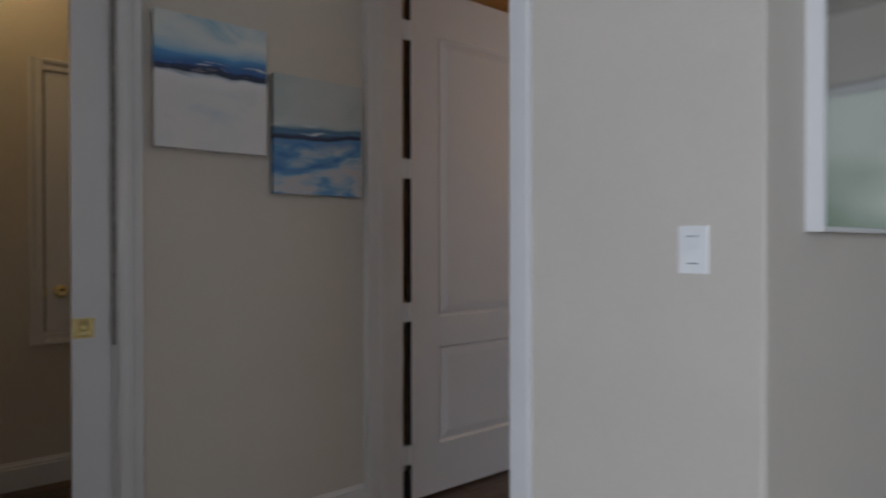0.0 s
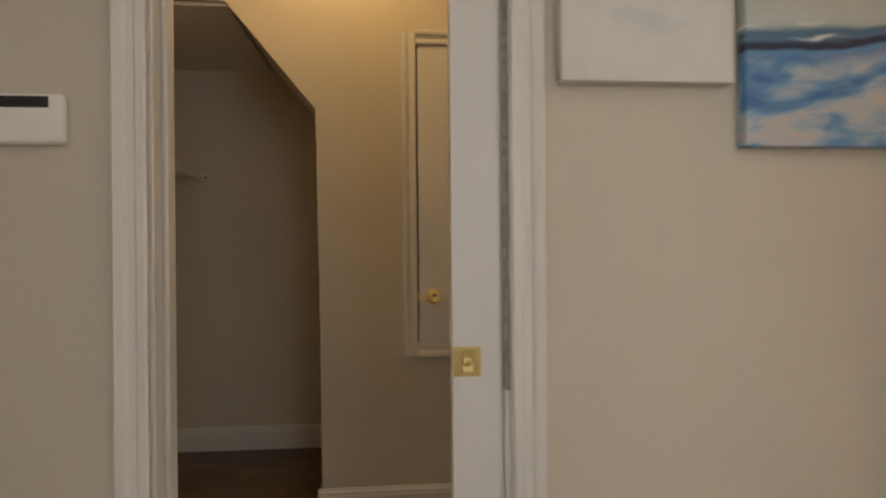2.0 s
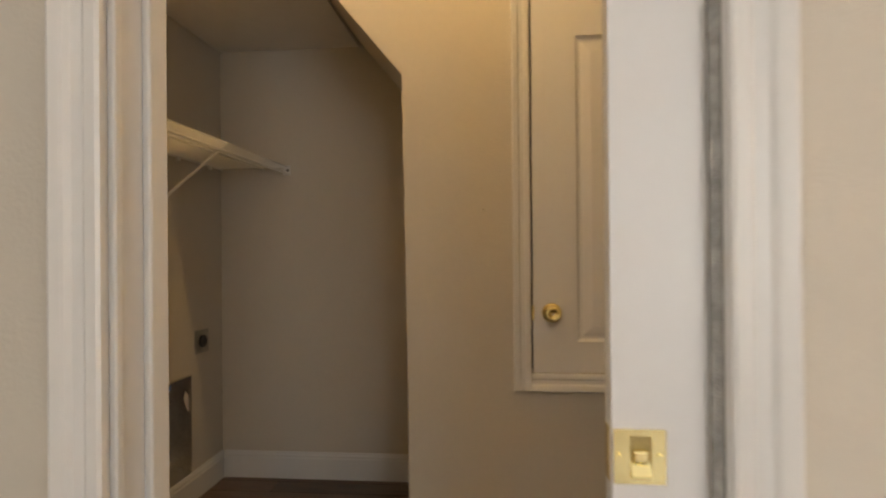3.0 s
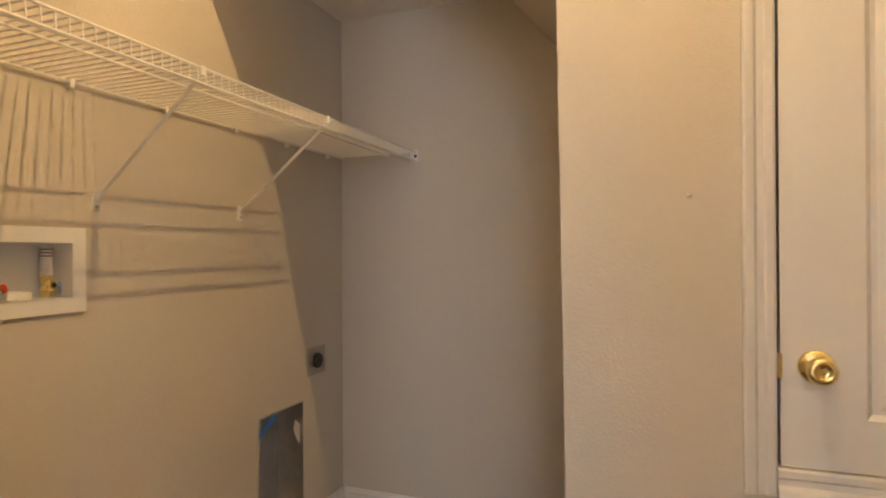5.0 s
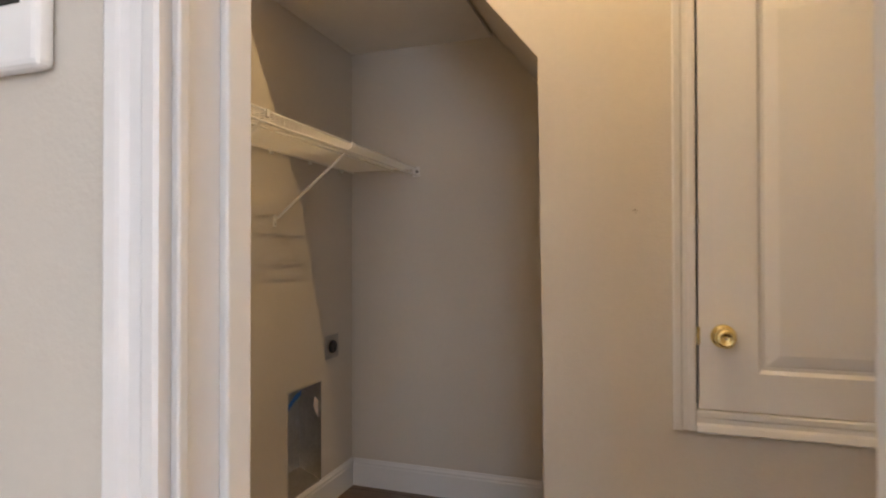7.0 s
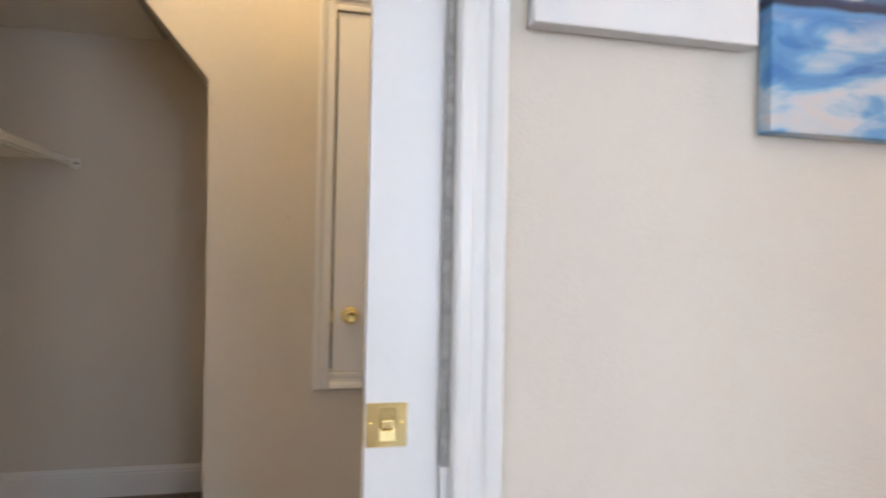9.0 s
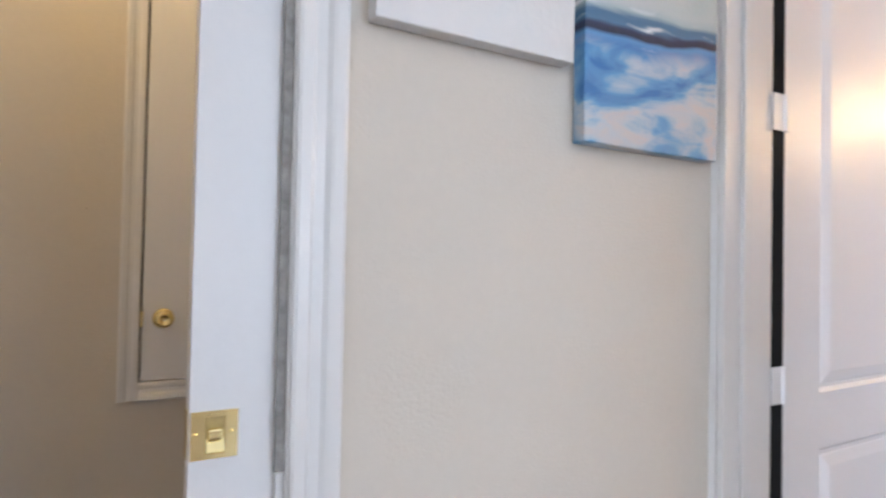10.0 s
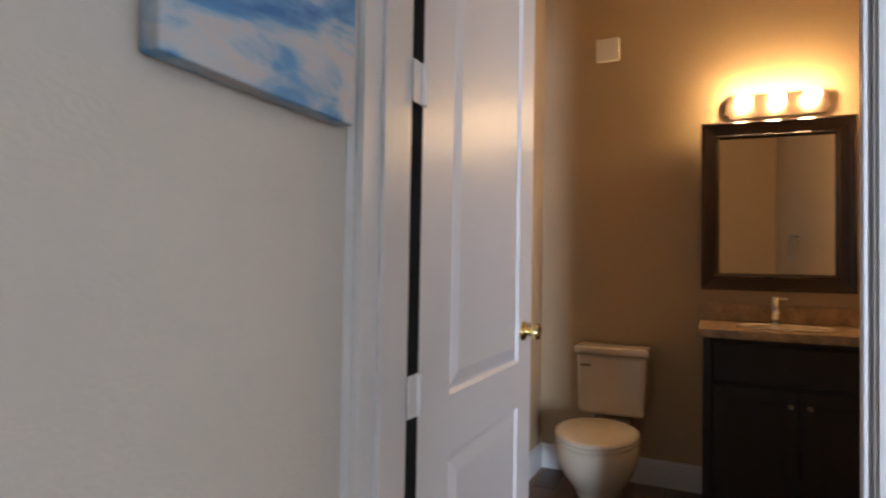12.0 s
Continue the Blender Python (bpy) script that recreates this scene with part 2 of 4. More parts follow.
CANVAS_B = ramp_material("seascape_paint_b", [
    (0.0, SEA), (0.40, (0.06, 0.20, 0.46)), (0.445, (0.05, 0.17, 0.42)), (0.47, (0.10, 0.26, 0.50)), (0.488, NAVY), (0.506, (0.02, 0.03, 0.08)), (0.52, (0.07, 0.16, 0.27)), (0.555, (0.05, 0.14, 0.25)), (0.575, (0.34, 0.43, 0.46)), (0.61, (0.47, 0.52, 0.52))],
    -0.2395, 0.2395, 0.20, 2.2, 0.07, -0.12, (0.45, 0.585),
    (7.5, 1.6, (0.6, 1, 1.5), [(0.28, (0.04, 0.15, 0.38)), (0.42, (0.12, 0.29, 0.50)), (0.50, (0.30, 0.40, 0.51)), (0.57, (0.42, 0.47, 0.52)), (0.66, (0.50, 0.46, 0.45)), (0.78, (0.36, 0.45, 0.55))]),
    (4, 0.8, (1, 1, 1.4), [(0.3, (0.36, 0.43, 0.44)), (0.5, (0.44, 0.48, 0.47)), (0.7, (0.50, 0.51, 0.50))]),
    [(0.468, 0.004), (0.522, 0.004), (0.575, 0.010)])

# ---- builders ----


def mesh_of(name, bm, mat, smooth=False):
    bmesh.ops.recalc_face_normals(bm, faces=bm.faces[:])
    me = bpy.data.meshes.new(name)
    bm.to_mesh(me)
    bm.free()
    me.materials.append(mat)
    if smooth:
        for p in me.polygons:
            p.use_smooth = True
    return me


def part(name, bm, mat, parent, label="", smooth=False):
    ob = new(name, mesh_of(name, bm, mat, smooth))
    ob.parent = parent
    if label:
        tagged(ob, label)
    return ob


def thing(name, at, label, category, group="", kind=""):
    ob = new(name)
    ob.location = at
    ob.empty_display_size = 0.05
    return tagged(ob, label, category, group, kind)


def setting(name, bm, mat, label, category, smooth=False):
    return tagged(new(name, mesh_of(name, bm, mat, smooth)), label, category, kind="structure")


def box(bm, x0, x1, y0, y1, z0, z1, bevel=0.0, seg=2):
    r = bmesh.ops.create_cube(bm, size=1, matrix=Matrix.Translation(((x0 + x1) / 2, (y0 + y1) / 2, (z0 + z1) / 2)) @ Matrix.Diagonal((abs(x1 - x0), abs(y1 - y0), abs(z1 - z0), 1)))
    if bevel:
        es = list({e for v in r["verts"] for e in v.link_edges})
        bmesh.ops.bevel(bm, geom=es, offset=bevel, segments=seg, affect="EDGES", profile=0.5)
    return bm


def boxed(*a, **k):
    return box(bmesh.new(), *a, **k)


def rod(bm, a, b, r, seg=8):
    a, b = Vector(a), Vector(b)
    d = b - a
    m = Matrix.Translation((a + b) / 2) @ d.to_track_quat("Z", "Y").to_matrix().to_4x4()
    bmesh.ops.create_cone(bm, cap_ends=True, segments=seg, radius1=r, radius2=r, depth=d.length, matrix=m)
    return bm


def lathe(bm, profile, m=Matrix(), seg=24, squash=(1, 1)):
    """Turn (radius, height) pairs about the local z axis."""
    rings = []
    for r, h in profile:
        rings.append([bm.verts.new(m @ Vector((r * squash[0] * math.cos(2 * math.pi * i / seg), r * squash[1] * math.sin(2 * math.pi * i / seg), h))) for i in range(seg)])
    for a, b in zip(rings, rings[1:]):
        for i in range(seg):
            bm.faces.new((a[i], a[(i + 1) % seg], b[(i + 1) % seg], b[i]))
    bm.faces.new(rings[0][::-1])
    bm.faces.new(rings[-1])
    return bm


def extrude(bm, poly, along, u, v, w):
    """A 2D outline (in axes u, v from the point along) swept by the vector w."""
    o, u, v, w = Vector(along), Vector(u), Vector(v), Vector(w)
    a = [bm.verts.new(o + u * p + v * q) for p, q in poly]
    b = [bm.verts.new(o + u * p + v * q + w) for p, q in poly]
    n = len(poly)
    bm.faces.new(a[::-1])
    bm.faces.new(b)
    for i in range(n):
        bm.faces.new((a[i], a[(i + 1) % n], b[(i + 1) % n], b[i]))
    return bm


def holed(o, u, n, length, height, thick, holes):
    """A wall from o along u, up z, of that thickness along n, with rectangular holes (u0, u1, z0, z1) through it."""
    o, u, n = Vector(o), Vector(u), Vector(n)
    us = sorted({0, length, *[h[0] for h in holes], *[h[1] for h in holes]})
    zs = sorted({0, height, *[h[2] for h in holes], *[h[3] for h in holes]})
    us = [a for a in us if 0 <= a <= length]
    zs = [a for a in zs if 0 <= a <= height]
    solid = {}
    for i in range(len(us) - 1):
        for j in range(len(zs) - 1):
            cu, cz = (us[i] + us[i + 1]) / 2, (zs[j] + zs[j + 1]) / 2
            solid[i, j] = not any(h[0] < cu < h[1] and h[2] < cz < h[3] for h in holes)
    bm, made = bmesh.new(), {}

    def p(i, j, k):
        if (i, j, k) not in made:
            made[i, j, k] = bm.verts.new(o + u * us[i] + Vector((0, 0, zs[j])) + n * (thick * k))
        return made[i, j, k]

    for (i, j), s in solid.items():
        if not s:
            continue
        for k in (0, 1):
            bm.faces.new((p(i, j, k), p(i + 1, j, k), p(i + 1, j + 1, k), p(i, j + 1, k)))
        for di, dj, c in ((-1, 0, ((i, j), (i, j + 1))), (1, 0, ((i + 1, j), (i + 1, j + 1))), (0, -1, ((i, j), (i + 1, j))), (0, 1, ((i, j + 1), (i + 1, j + 1)))):
            if not solid.get((i + di, j + dj), False):
                (a, b), (e, f) = c
                bm.faces.new((p(a, b, 0), p(e, f, 0), p(e, f, 1), p(a, b, 1)))
    return bm


CASING = [(0, 0), (0, 0.010), (0.006, 0.013), (0.022, 0.013), (0.028, 0.0095), (0.044, 0.011), (0.052, 0.017), (0.058, 0.0185), (0.072, 0.0205), (0.078, 0.017), (0.078, 0)]
BASE = [(0, 0), (0.014, 0), (0.014, 0.105), (0.011, 0.112), (0.012, 0.120), (0.006, 0.130), (0.004, 0.138), (0, 0.138)]


def casing(along, u, v, w, width=0.078):
    s = width / 0.078
    return extrude(bmesh.new(), [(p * s, q) for p, q in CASING], along, u, v, w)


def rings(bm, x0, x1, z0, z1, y, out, steps):
    """Nested rectangles in the xz plane at y, each (inset, height towards out); the last is filled."""
    loops = []
    for inset, h in steps:
        loops.append([bm.verts.new((x, y + out * h, z)) for x, z in ((x0 + inset, z0 + inset), (x1 - inset, z0 + inset), (x1 - inset, z1 - inset), (x0 + inset, z1 - inset))])
    for a, b in zip(loops, loops[1:]):
        for i in range(4):
            bm.faces.new((a[i], a[(i + 1) % 4], b[(i + 1) % 4], b[i]))
    bm.faces.new(loops[-1])
    return bm


PANEL_STEPS = [(0, 0), (0.010, -0.009), (0.020, -0.009), (0.024, -0.007), (0.052, -0.001), (0.056, -0.001)]


def panel_door(name, at, w, h, panels, label, mat=DOOR, thick=0.036, kind="structure"):
    """A panelled leaf from (0, 0) to (w, h) in its own xz plane; its face is at y = 0 and its back at y = thick."""
    ob = thing(name, at, label, "door", kind=kind)
    part("slab", holed((0, 0, 0), (1, 0, 0), (0, 1, 0), w, h, thick, panels), mat, ob)
    for x0, x1, z0, z1 in panels:
        bm = rings(bmesh.new(), x0, x1, z0, z1, 0.0, -1, PANEL_STEPS)
        rings(bm, x0, x1, z0, z1, thick, 1, PANEL_STEPS)
        part("panel", bm, mat, ob)
    return ob


def round_knob(parent, at, m, r=0.027):
    """A brass knob on a rose; m turns its axis (local z) away from the door."""
    m = Matrix.Translation(at) @ m
    bm = lathe(bmesh.new(), [(0.033, 0), (0.033, 0.003), (0.028, 0.008), (0.016, 0.010), (0.012, 0.014), (0.012, 0.026)], m)
    k = part("door_handle", bm, BRASS, parent, "polished brass round knob", smooth=True)
    part("knob", lathe(bmesh.new(), [(0.012, 0.024), (0.020, 0.030), (r, 0.040), (r, 0.050), (0.022, 0.058), (0.014, 0.060), (0.013, 0.057), (0.004, 0.056)], m), BRASS, k, smooth=True)
    part("keyhole", lathe(bmesh.new(), [(0.0035, 0.0555), (0.0035, 0.0575)], m, 10), STEEL, k)
    return k


# ---- large structure ----
H = 2.94
TOP = 2.43
XW = 0.87                  # end of the hall wall, at the door lining
XE, XI = 0.975, 1.045        # hall face and bathroom face of the wall with the bathroom door
LX0, LX1 = -0.905, -0.115  # laundry opening
BY0, BY1 = -0.815, -0.035   # bathroom opening
BX, BYW = 3.30, 0.31       # bathroom far wall and side wall
YR = -1.654                 # return wall face
SX, NY, PY = -1.84, 2.21, 1.255  # laundry shelf wall, alcove back wall, partition face
BYE = -1.38                # bathroom end wall

setting("wall_hall", holed((-7.0, 0, 0), (1, 0, 0), (0, 1, 0), 7.0 + XE, H, 0.13, [(7.0 + LX0 - 0.02, 7.0 + LX1 + 0.64, 0.0, TOP + 0.02)]), WALL, "greige painted hall wall with laundry opening", "wall")
# the two thin skins of the pocket beside the laundry opening
setting("wall_pocket_front", boxed(LX1 + 0.014, LX1 + 0.64, 0.0, 0.007, 0, TOP + 0.02), WALL, "greige painted wall skin over a door pocket", "wall")
setting("wall_pocket_back", boxed(LX1 + 0.012, LX1 + 0.64, 0.085, 0.13, 0, TOP + 0.02), WALL, "greige painted laundry wall skin over a door pocket", "wall")
bm = holed((XE, YR, 0), (0, 1, 0), (1, 0, 0), 0.43 - YR, H, XI - XE, [(BY0 - 0.02 - YR, BY1 + 0.02 - YR, 0, TOP + 0.02)])
corner = [e for e in bm.edges if all(abs(v.co.x - XE) < 1e-4 and abs(v.co.y - YR) < 1e-4 for v in e.verts)]
bmesh.ops.bevel(bm, geom=corner, offset=0.02, segments=5, affect="EDGES", profile=0.5)
setting("wall_bathroom_door", bm, WALL, "greige painted wall with rounded corner and bathroom opening", "wall")
setting("wall_return", boxed(XI, 4.6, YR, YR + 0.13, 0, H), WALL, "greige painted wall with a picture", "wall")
setting("wall_bath_side", boxed(XI, BX + 0.12, BYW, BYW + 0.12, 0, H), BATH_WALL, "tan painted bathroom side wall", "wall")
setting("wall_bath_far", boxed(BX, BX + 0.12, YR + 0.13, BYW, 0, H), BATH_WALL, "tan painted bathroom wall behind toilet and vanity", "wall")
setting("wall_bath_skin", boxed(XI, BX, YR + 0.13, BYE, 0, H), BATH_WALL, "tan painted bathroom end wall", "wall")
setting("wall_bath_inner", holed((XI, BYE, 0), (0, 1, 0), (1, 0, 0), BYW - BYE, H, 0.006, [(BY0 - 0.02 - BYE, BY1 + 0.02 - BYE, 0, TOP + 0.02)]), BATH_WALL, "tan painted bathroom wall around the door", "wall")
# added out of view to keep west window light off the hall wall
setting("wall_shade_blocker", boxed(-1.87, -1.75, -1.70, 0.0, 0, H), WALL, "unseen greige wall added to shade the hall wall", "wall")
# laundry: shelf wall with its two recesses, alcove block with its sloped soffit, right wall
VB = (0.697, 0.960, 1.055, 1.262)
DV = (1.626, 1.896, 0.135, 0.600)
setting("wall_laundry_shelf", holed((SX, 0.13, 0), (0, 1, 0), (-1, 0, 0), NY + 0.12 - 0.13, H, 0.14, [
    (VB[0] + 0.03 - 0.13, VB[1] - 0.03 - 0.13, VB[2] + 0.03, VB[3] - 0.03), (DV[0] - 0.13, DV[1] - 0.13, DV[2], DV[3])]), WALL, "greige painted laundry wall with recessed boxes", "wall")
setting("wall_alcove_back", boxed(SX, -0.6, NY, NY + 0.12, 0, H), WALL, "greige painted back wall of laundry alcove", "wall")
ND, NX, NZ, NT = -0.40, -0.697, 1.797, 2.262
bm = extrude(bmesh.new(), [(SX, NT), (-1.083, NT), (NX, NZ), (NX, 0), (ND, 0), (ND, H), (SX, H)], (0, PY, 0), (1, 0, 0), (0, 0, 1), (0, NY - PY, 0))
edges = []
for e in bm.edges:
    a, b = e.verts
    if abs(a.co.y - PY) < 1e-4 and abs(b.co.y - PY) < 1e-4:
        if max(a.co.x, b.co.x) < NX + 0.01 and max(a.co.z, b.co.z) < NT + 0.01 and (a.co - b.co).length > 0.3:
            edges.append(e)
bmesh.ops.bevel(bm, geom=edges, offset=0.012, segments=4, affect="EDGES", profile=0.5)
setting("wall_alcove_block", bm, WALL, "greige painted partition with sloped alcove soffit", "wall")
AX0, AX1, AZ0, AZ1 = -0.268, 0.34, 0.766, 2.076
setting("wall_partition", holed((ND, PY, 0), (1, 0, 0), (0, 1, 0), 0.75 - ND, H, 0.075, [(AX0 - 0.004 - ND, AX1 + 0.004 - ND, AZ0 - 0.004, AZ1 + 0.004)]), WALL, "greige painted partition around access door", "wall")
# dark colour stands in for the unlit void behind the door gaps
setting("wall_partition_shade", boxed(ND, 0.75, PY + 0.075, PY + 0.10, 0, H), DARKGAP, "dark board added as void shade behind access door", "wall")
setting("wall_laundry_right", boxed(0.75, 0.85, 0.13, PY + 0.1, 0, H), WALL, "greige painted laundry end wall", "wall")
setting("ceiling_alcove", boxed(SX, -1.09, PY + 0.03, NY, NT - 0.02, NT - 0.004), CEIL, "white textured alcove ceiling", "ceiling")
setting("ceiling_laundry", boxed(SX - 0.14, 0.85, 0.13, NY + 0.12, H, H + 0.1), CEIL, "white textured laundry ceiling", "ceiling")
setting("ceiling_bath", boxed(XE, BX + 0.12, YR + 0.13, BYW + 0.12, H, H + 0.1), CEIL, "white textured bathroom ceiling", "ceiling")
setting("ceiling", boxed(-7.12, 4.72, -5.32, 0.13, H + 0.002, H + 0.1), CEIL, "white textured hall ceiling", "ceiling")
# hall room behind the camera, with windows
setting("wall_west", holed((-7.0, -5.2, 0), (0, 1, 0), (-1, 0, 0), 5.33, H, 0.12, [(0.15, 1.25, 0.55, 2.55)]), WALL, "greige painted hall wall with window", "wall")
setting("wall_south", holed((-7.0, -5.2, 0), (1, 0, 0), (0, -1, 0), 11.6, H, 0.12, [(7.6, 9.6, 0.55, 2.55)]), WALL, "greige painted room wall with window", "wall")
setting("wall_east", holed((4.6, -5.2, 0), (0, 1, 0), (1, 0, 0), 5.2 + YR + 0.13, H, 0.12, [(0.9, 2.9, 0.1, 2.4)]), WALL, "greige painted room wall with tall window", "wall")


def window(name, o, u, length, height):
    o, u = Vector(o), Vector(u)
    n = Vector((u.y, -u.x, 0))
    ob = thing(name, o, "white framed window onto the garden", "window", kind="structure")
    for a in (0.0, length / 2 - 0.03, length - 0.06):
        bm = extrude(bmesh.new(), [(0, 0), (0.06, 0), (0.06, 0.05), (0, 0.05)], u * a, u, n, (0, 0, height))
        part("window_frame", bm, TRIM, ob)
    for z in (0.0, height - 0.06):
        bm = extrude(bmesh.new(), [(0, 0), (0.06, 0), (0.06, 0.046), (0, 0.046)], u * 0.06 + Vector((0, 0, z)), (0, 0, 1), n, u * (length - 0.12))
        part("window_frame", bm, TRIM, ob)
    for a in (0.061, length / 2 + 0.031):
        p = part("pane", extrude(bmesh.new(), [(0, 0.02), (length / 2 - 0.092, 0.02), (length / 2 - 0.092, 0.026), (0, 0.026)], u * a + Vector((0, 0, 0.061)), u, n, (0, 0, height - 0.122)), PANE, ob)
        p.visible_shadow = False


window("window_1", (-7.10, -5.05, 0.55), (0, 1, 0), 1.1, 2.0)
window("window_2", (0.6, -5.30, 0.55), (1, 0, 0), 2.0, 2.0)
window("window_3", (4.66, -4.3, 0.1), (0, 1, 0), 2.0, 2.3)
setting("floor", boxed(-7.12, 4.72, -5.32, NY + 0.12, -0.12, -0.012), FLOORWOOD, "dark walnut floor under the planks", "floor")
bm = bmesh.new()
bmesh.ops.create_grid(bm, x_segments=4, y_segments=4, size=150, matrix=Matrix.Translation((0, 0, -0.2)))
setting("ground", bm, GRASS, "green lawn outside the windows", "ground")
# garden backdrop sheet; its brightness is its own glow, not daylight
bm = bmesh.new()
bmesh.ops.create_grid(bm, x_segments=60, y_segments=14, size=1, matrix=Matrix.Translation((11, -5.5, 1.9)) @ Matrix.Rotation(radians(90), 4, "Y") @ Matrix.Diagonal((2.4, 9, 1, 1)))
for v in bm.verts:
    v.co.x += 0.5 * noise.noise(v.co * 1.3)
    v.co.z += 0.35 * noise.noise(v.co * 0.9 + Vector((3, 1, 0)))
setting("backdrop", bm, HEDGE, "glowing green garden backdrop beyond the window", "backdrop")

# jambs, casings and baseboards
def trim(name, bm, label):
    return setting(name, bm, TRIM, label, "trim")


X, Y, Z = Vector((1, 0, 0)), Vector((0, 1, 0)), Vector((0, 0, 1))
trim("trim_laundry_casing", casing((LX0 + 0.006, 0, 0), -X, -Y, Z * (TOP + 0.07), 0.070), "white fluted casing beside laundry opening")
trim("trim_laundry_casing", casing((LX1 + 0.006, 0, 0), X, -Y, Z * (TOP + 0.07), 0.076), "white fluted casing over the door pocket")
trim("trim_laundry_casing", casing((LX0 + 0.006, 0, TOP), Z, -Y, X * (LX1 - LX0 - 0.003), 0.070), "white fluted casing above laundry opening")
bm = boxed(LX0 - 0.02, LX0, -0.002, 0.134, 0, TOP)
box(bm, LX0, LX0 + 0.012, 0.012, 0.028, 0, TOP, 0.003)
box(bm, LX0, LX0 + 0.014, 0.088, 0.134, 0, TOP, 0.004)
trim("trim_laundry_jamb", bm, "white laundry door jamb with stop strips")
trim("trim_laundry_head", boxed(LX0, LX1, -0.002, 0.134, TOP, TOP + 0.02), "white laundry door head jamb")
trim("trim_pocket_jamb", boxed(LX1 + 0.002, LX1 + 0.014, -0.001, 0.006, 0, TOP, 0.001), "white front pocket jamb strip")
setting("trim_pocket_seal", boxed(LX1 - 0.012, LX1 + 0.006, 0.007, 0.017, 0.857, TOP, 0.002), SEAL, "dark grey brush seal in the door pocket", "trim")
trim("trim_pocket_guide", boxed(LX1 - 0.010, LX1 + 0.006, 0.008, 0.017, 0, 0.855, 0.001), "white guide strip low in the door pocket")
trim("trim_pocket_jamb", boxed(LX1 - 0.006, LX1 + 0.012, 0.082, 0.131, 0, TOP, 0.002), "white back pocket jamb strip")
trim("trim_laundry_casing", casing((LX0 - 0.002, 0.13, 0), -X, Y, Z * (TOP + 0.07), 0.070), "white casing on the laundry side")
trim("trim_laundry_casing", casing((LX1 + 0.003, 0.13, 0), X, Y, Z * (TOP + 0.07), 0.080), "white casing on the laundry side")
# bathroom opening
trim("trim_bath_casing", extrude(bmesh.new(), [(0.0, 0), (0.0, 0.012), (0.012, 0.014), (0.020, 0.010), (0.033, 0.017), (0.033, 0)], (XW, BY1 - 0.0, 0), Y, -X, Z * (TOP + 0.07)), "narrow white casing in the corner")
trim("trim_bath_casing", extrude(bmesh.new(), [(0, 0), (0, 0.010), (0.008, 0.014), (0.050, 0.016), (0.085, 0.018), (0.095, 0.015), (0.098, 0.010), (0.098, 0)], (XE, BY0 - 0.004, 0), -Y, -X, Z * (TOP + 0.07)), "white moulded casing beside the bathroom door")
trim("trim_bath_casing", casing((XE, BY0 - 0.0, TOP), Z, -X, Y * (BY1 - BY0), 0.070), "white casing above the bathroom door")
bm = boxed(XW, XI - 0.008, BY1, -0.0005, 0, TOP + 0.07)
box(bm, XW + 0.045, XW + 0.085, BY1 - 0.010, BY1, 0, TOP, 0.003)
trim("trim_bath_jamb", bm, "white hinge jamb with door stop")
bm = boxed(XE - 0.002, XI + 0.004, BY0 - 0.02, BY0, 0, TOP)
box(bm, XE + 0.010, XE + 0.035, BY0, BY0 + 0.011, 0, TOP, 0.003)
trim("trim_bath_jamb", bm, "white latch jamb with door stop")
trim("trim_bath_head", boxed(XE - 0.002, XI + 0.004, BY0, BY1, TOP, TOP + 0.02), "white bathroom head jamb")
trim("trim_bath_casing", casing((XI + 0.006, BY0 - 0.006, 0), -Y, X, Z * (TOP + 0.07), 0.075), "white casing on the bathroom side")
strike = thing("strike_plate", (XE + 0.052, BY0 + 0.0003, 0.94), "small brass strike plate on the white jamb", "strike plate")
part("plate", boxed(-0.014, 0.014, 0, 0.002, -0.03, 0.03, 0.001), BRASS, strike)


def baseboard(a, b, out, s=1.0):
    a, b = Vector((*a, 0)), Vector((*b, 0))
    return setting("baseboard", extrude(bmesh.new(), [(p, q * s) for p, q in BASE], a, Vector((*out, 0)), Z, b - a), TRIM, "white moulded baseboard along the wall", "baseboard")


baseboard((LX1 + 0.083, 0), (XW - 0.018, 0), (0, -1))
baseboard((-1.75, 0), (LX0 - 0.064, 0), (0, -1))
baseboard((XE, BY0 - 0.104), (XE, YR), (-1, 0))
baseboard((XE, YR), (4.6, YR), (0, -1))
baseboard((SX, 0.13), (SX, NY), (1, 0))
baseboard((SX + 0.014, NY), (NX - 0.014, NY), (0, -1))
baseboard((NX, PY), (NX, NY), (-1, 0))
baseboard((NX - 0.014, PY), (0.75, PY), (0, -1))
baseboard((XI + 0.01, BYW), (BX, BYW), (0, -1))
baseboard((BX, BYW - 0.014), (BX, -0.56), (-1, 0))
baseboard((0.75, 0.13), (0.75, PY - 0.014), (-1, 0))

# ---- hall things ----
# pocket door
pocket = thing("door_pocket", (-0.244, 0.022, 0.012), "white flat pocket door nearly slid into its wall", "door", kind="structure")
part("slab", boxed(0, 0.76, 0, 0.036, 0, TOP - 0.02, 0.0025), DOOR, pocket)
PZ = 0.909
pull = part("edge_pull", holed((0.0025, -0.003, PZ - 0.034), X, Y, 0.064, 0.068, 0.0035, [(0.020, 0.046, 0.008, 0.060)]), BRASS, pocket, "polished brass edge pull with latch")
bm = boxed(0.0225, 0.0485, -0.0005, 0.0006, PZ - 0.026, PZ + 0.026)
part("cup", bm, BRASS_SHADE, pull, "recessed brass cup with its shade painted in")
part("thumb_latch", boxed(0.026, 0.045, -0.010, -0.0008, PZ - 0.006, PZ + 0.010, 0.003), BRASS, pull)
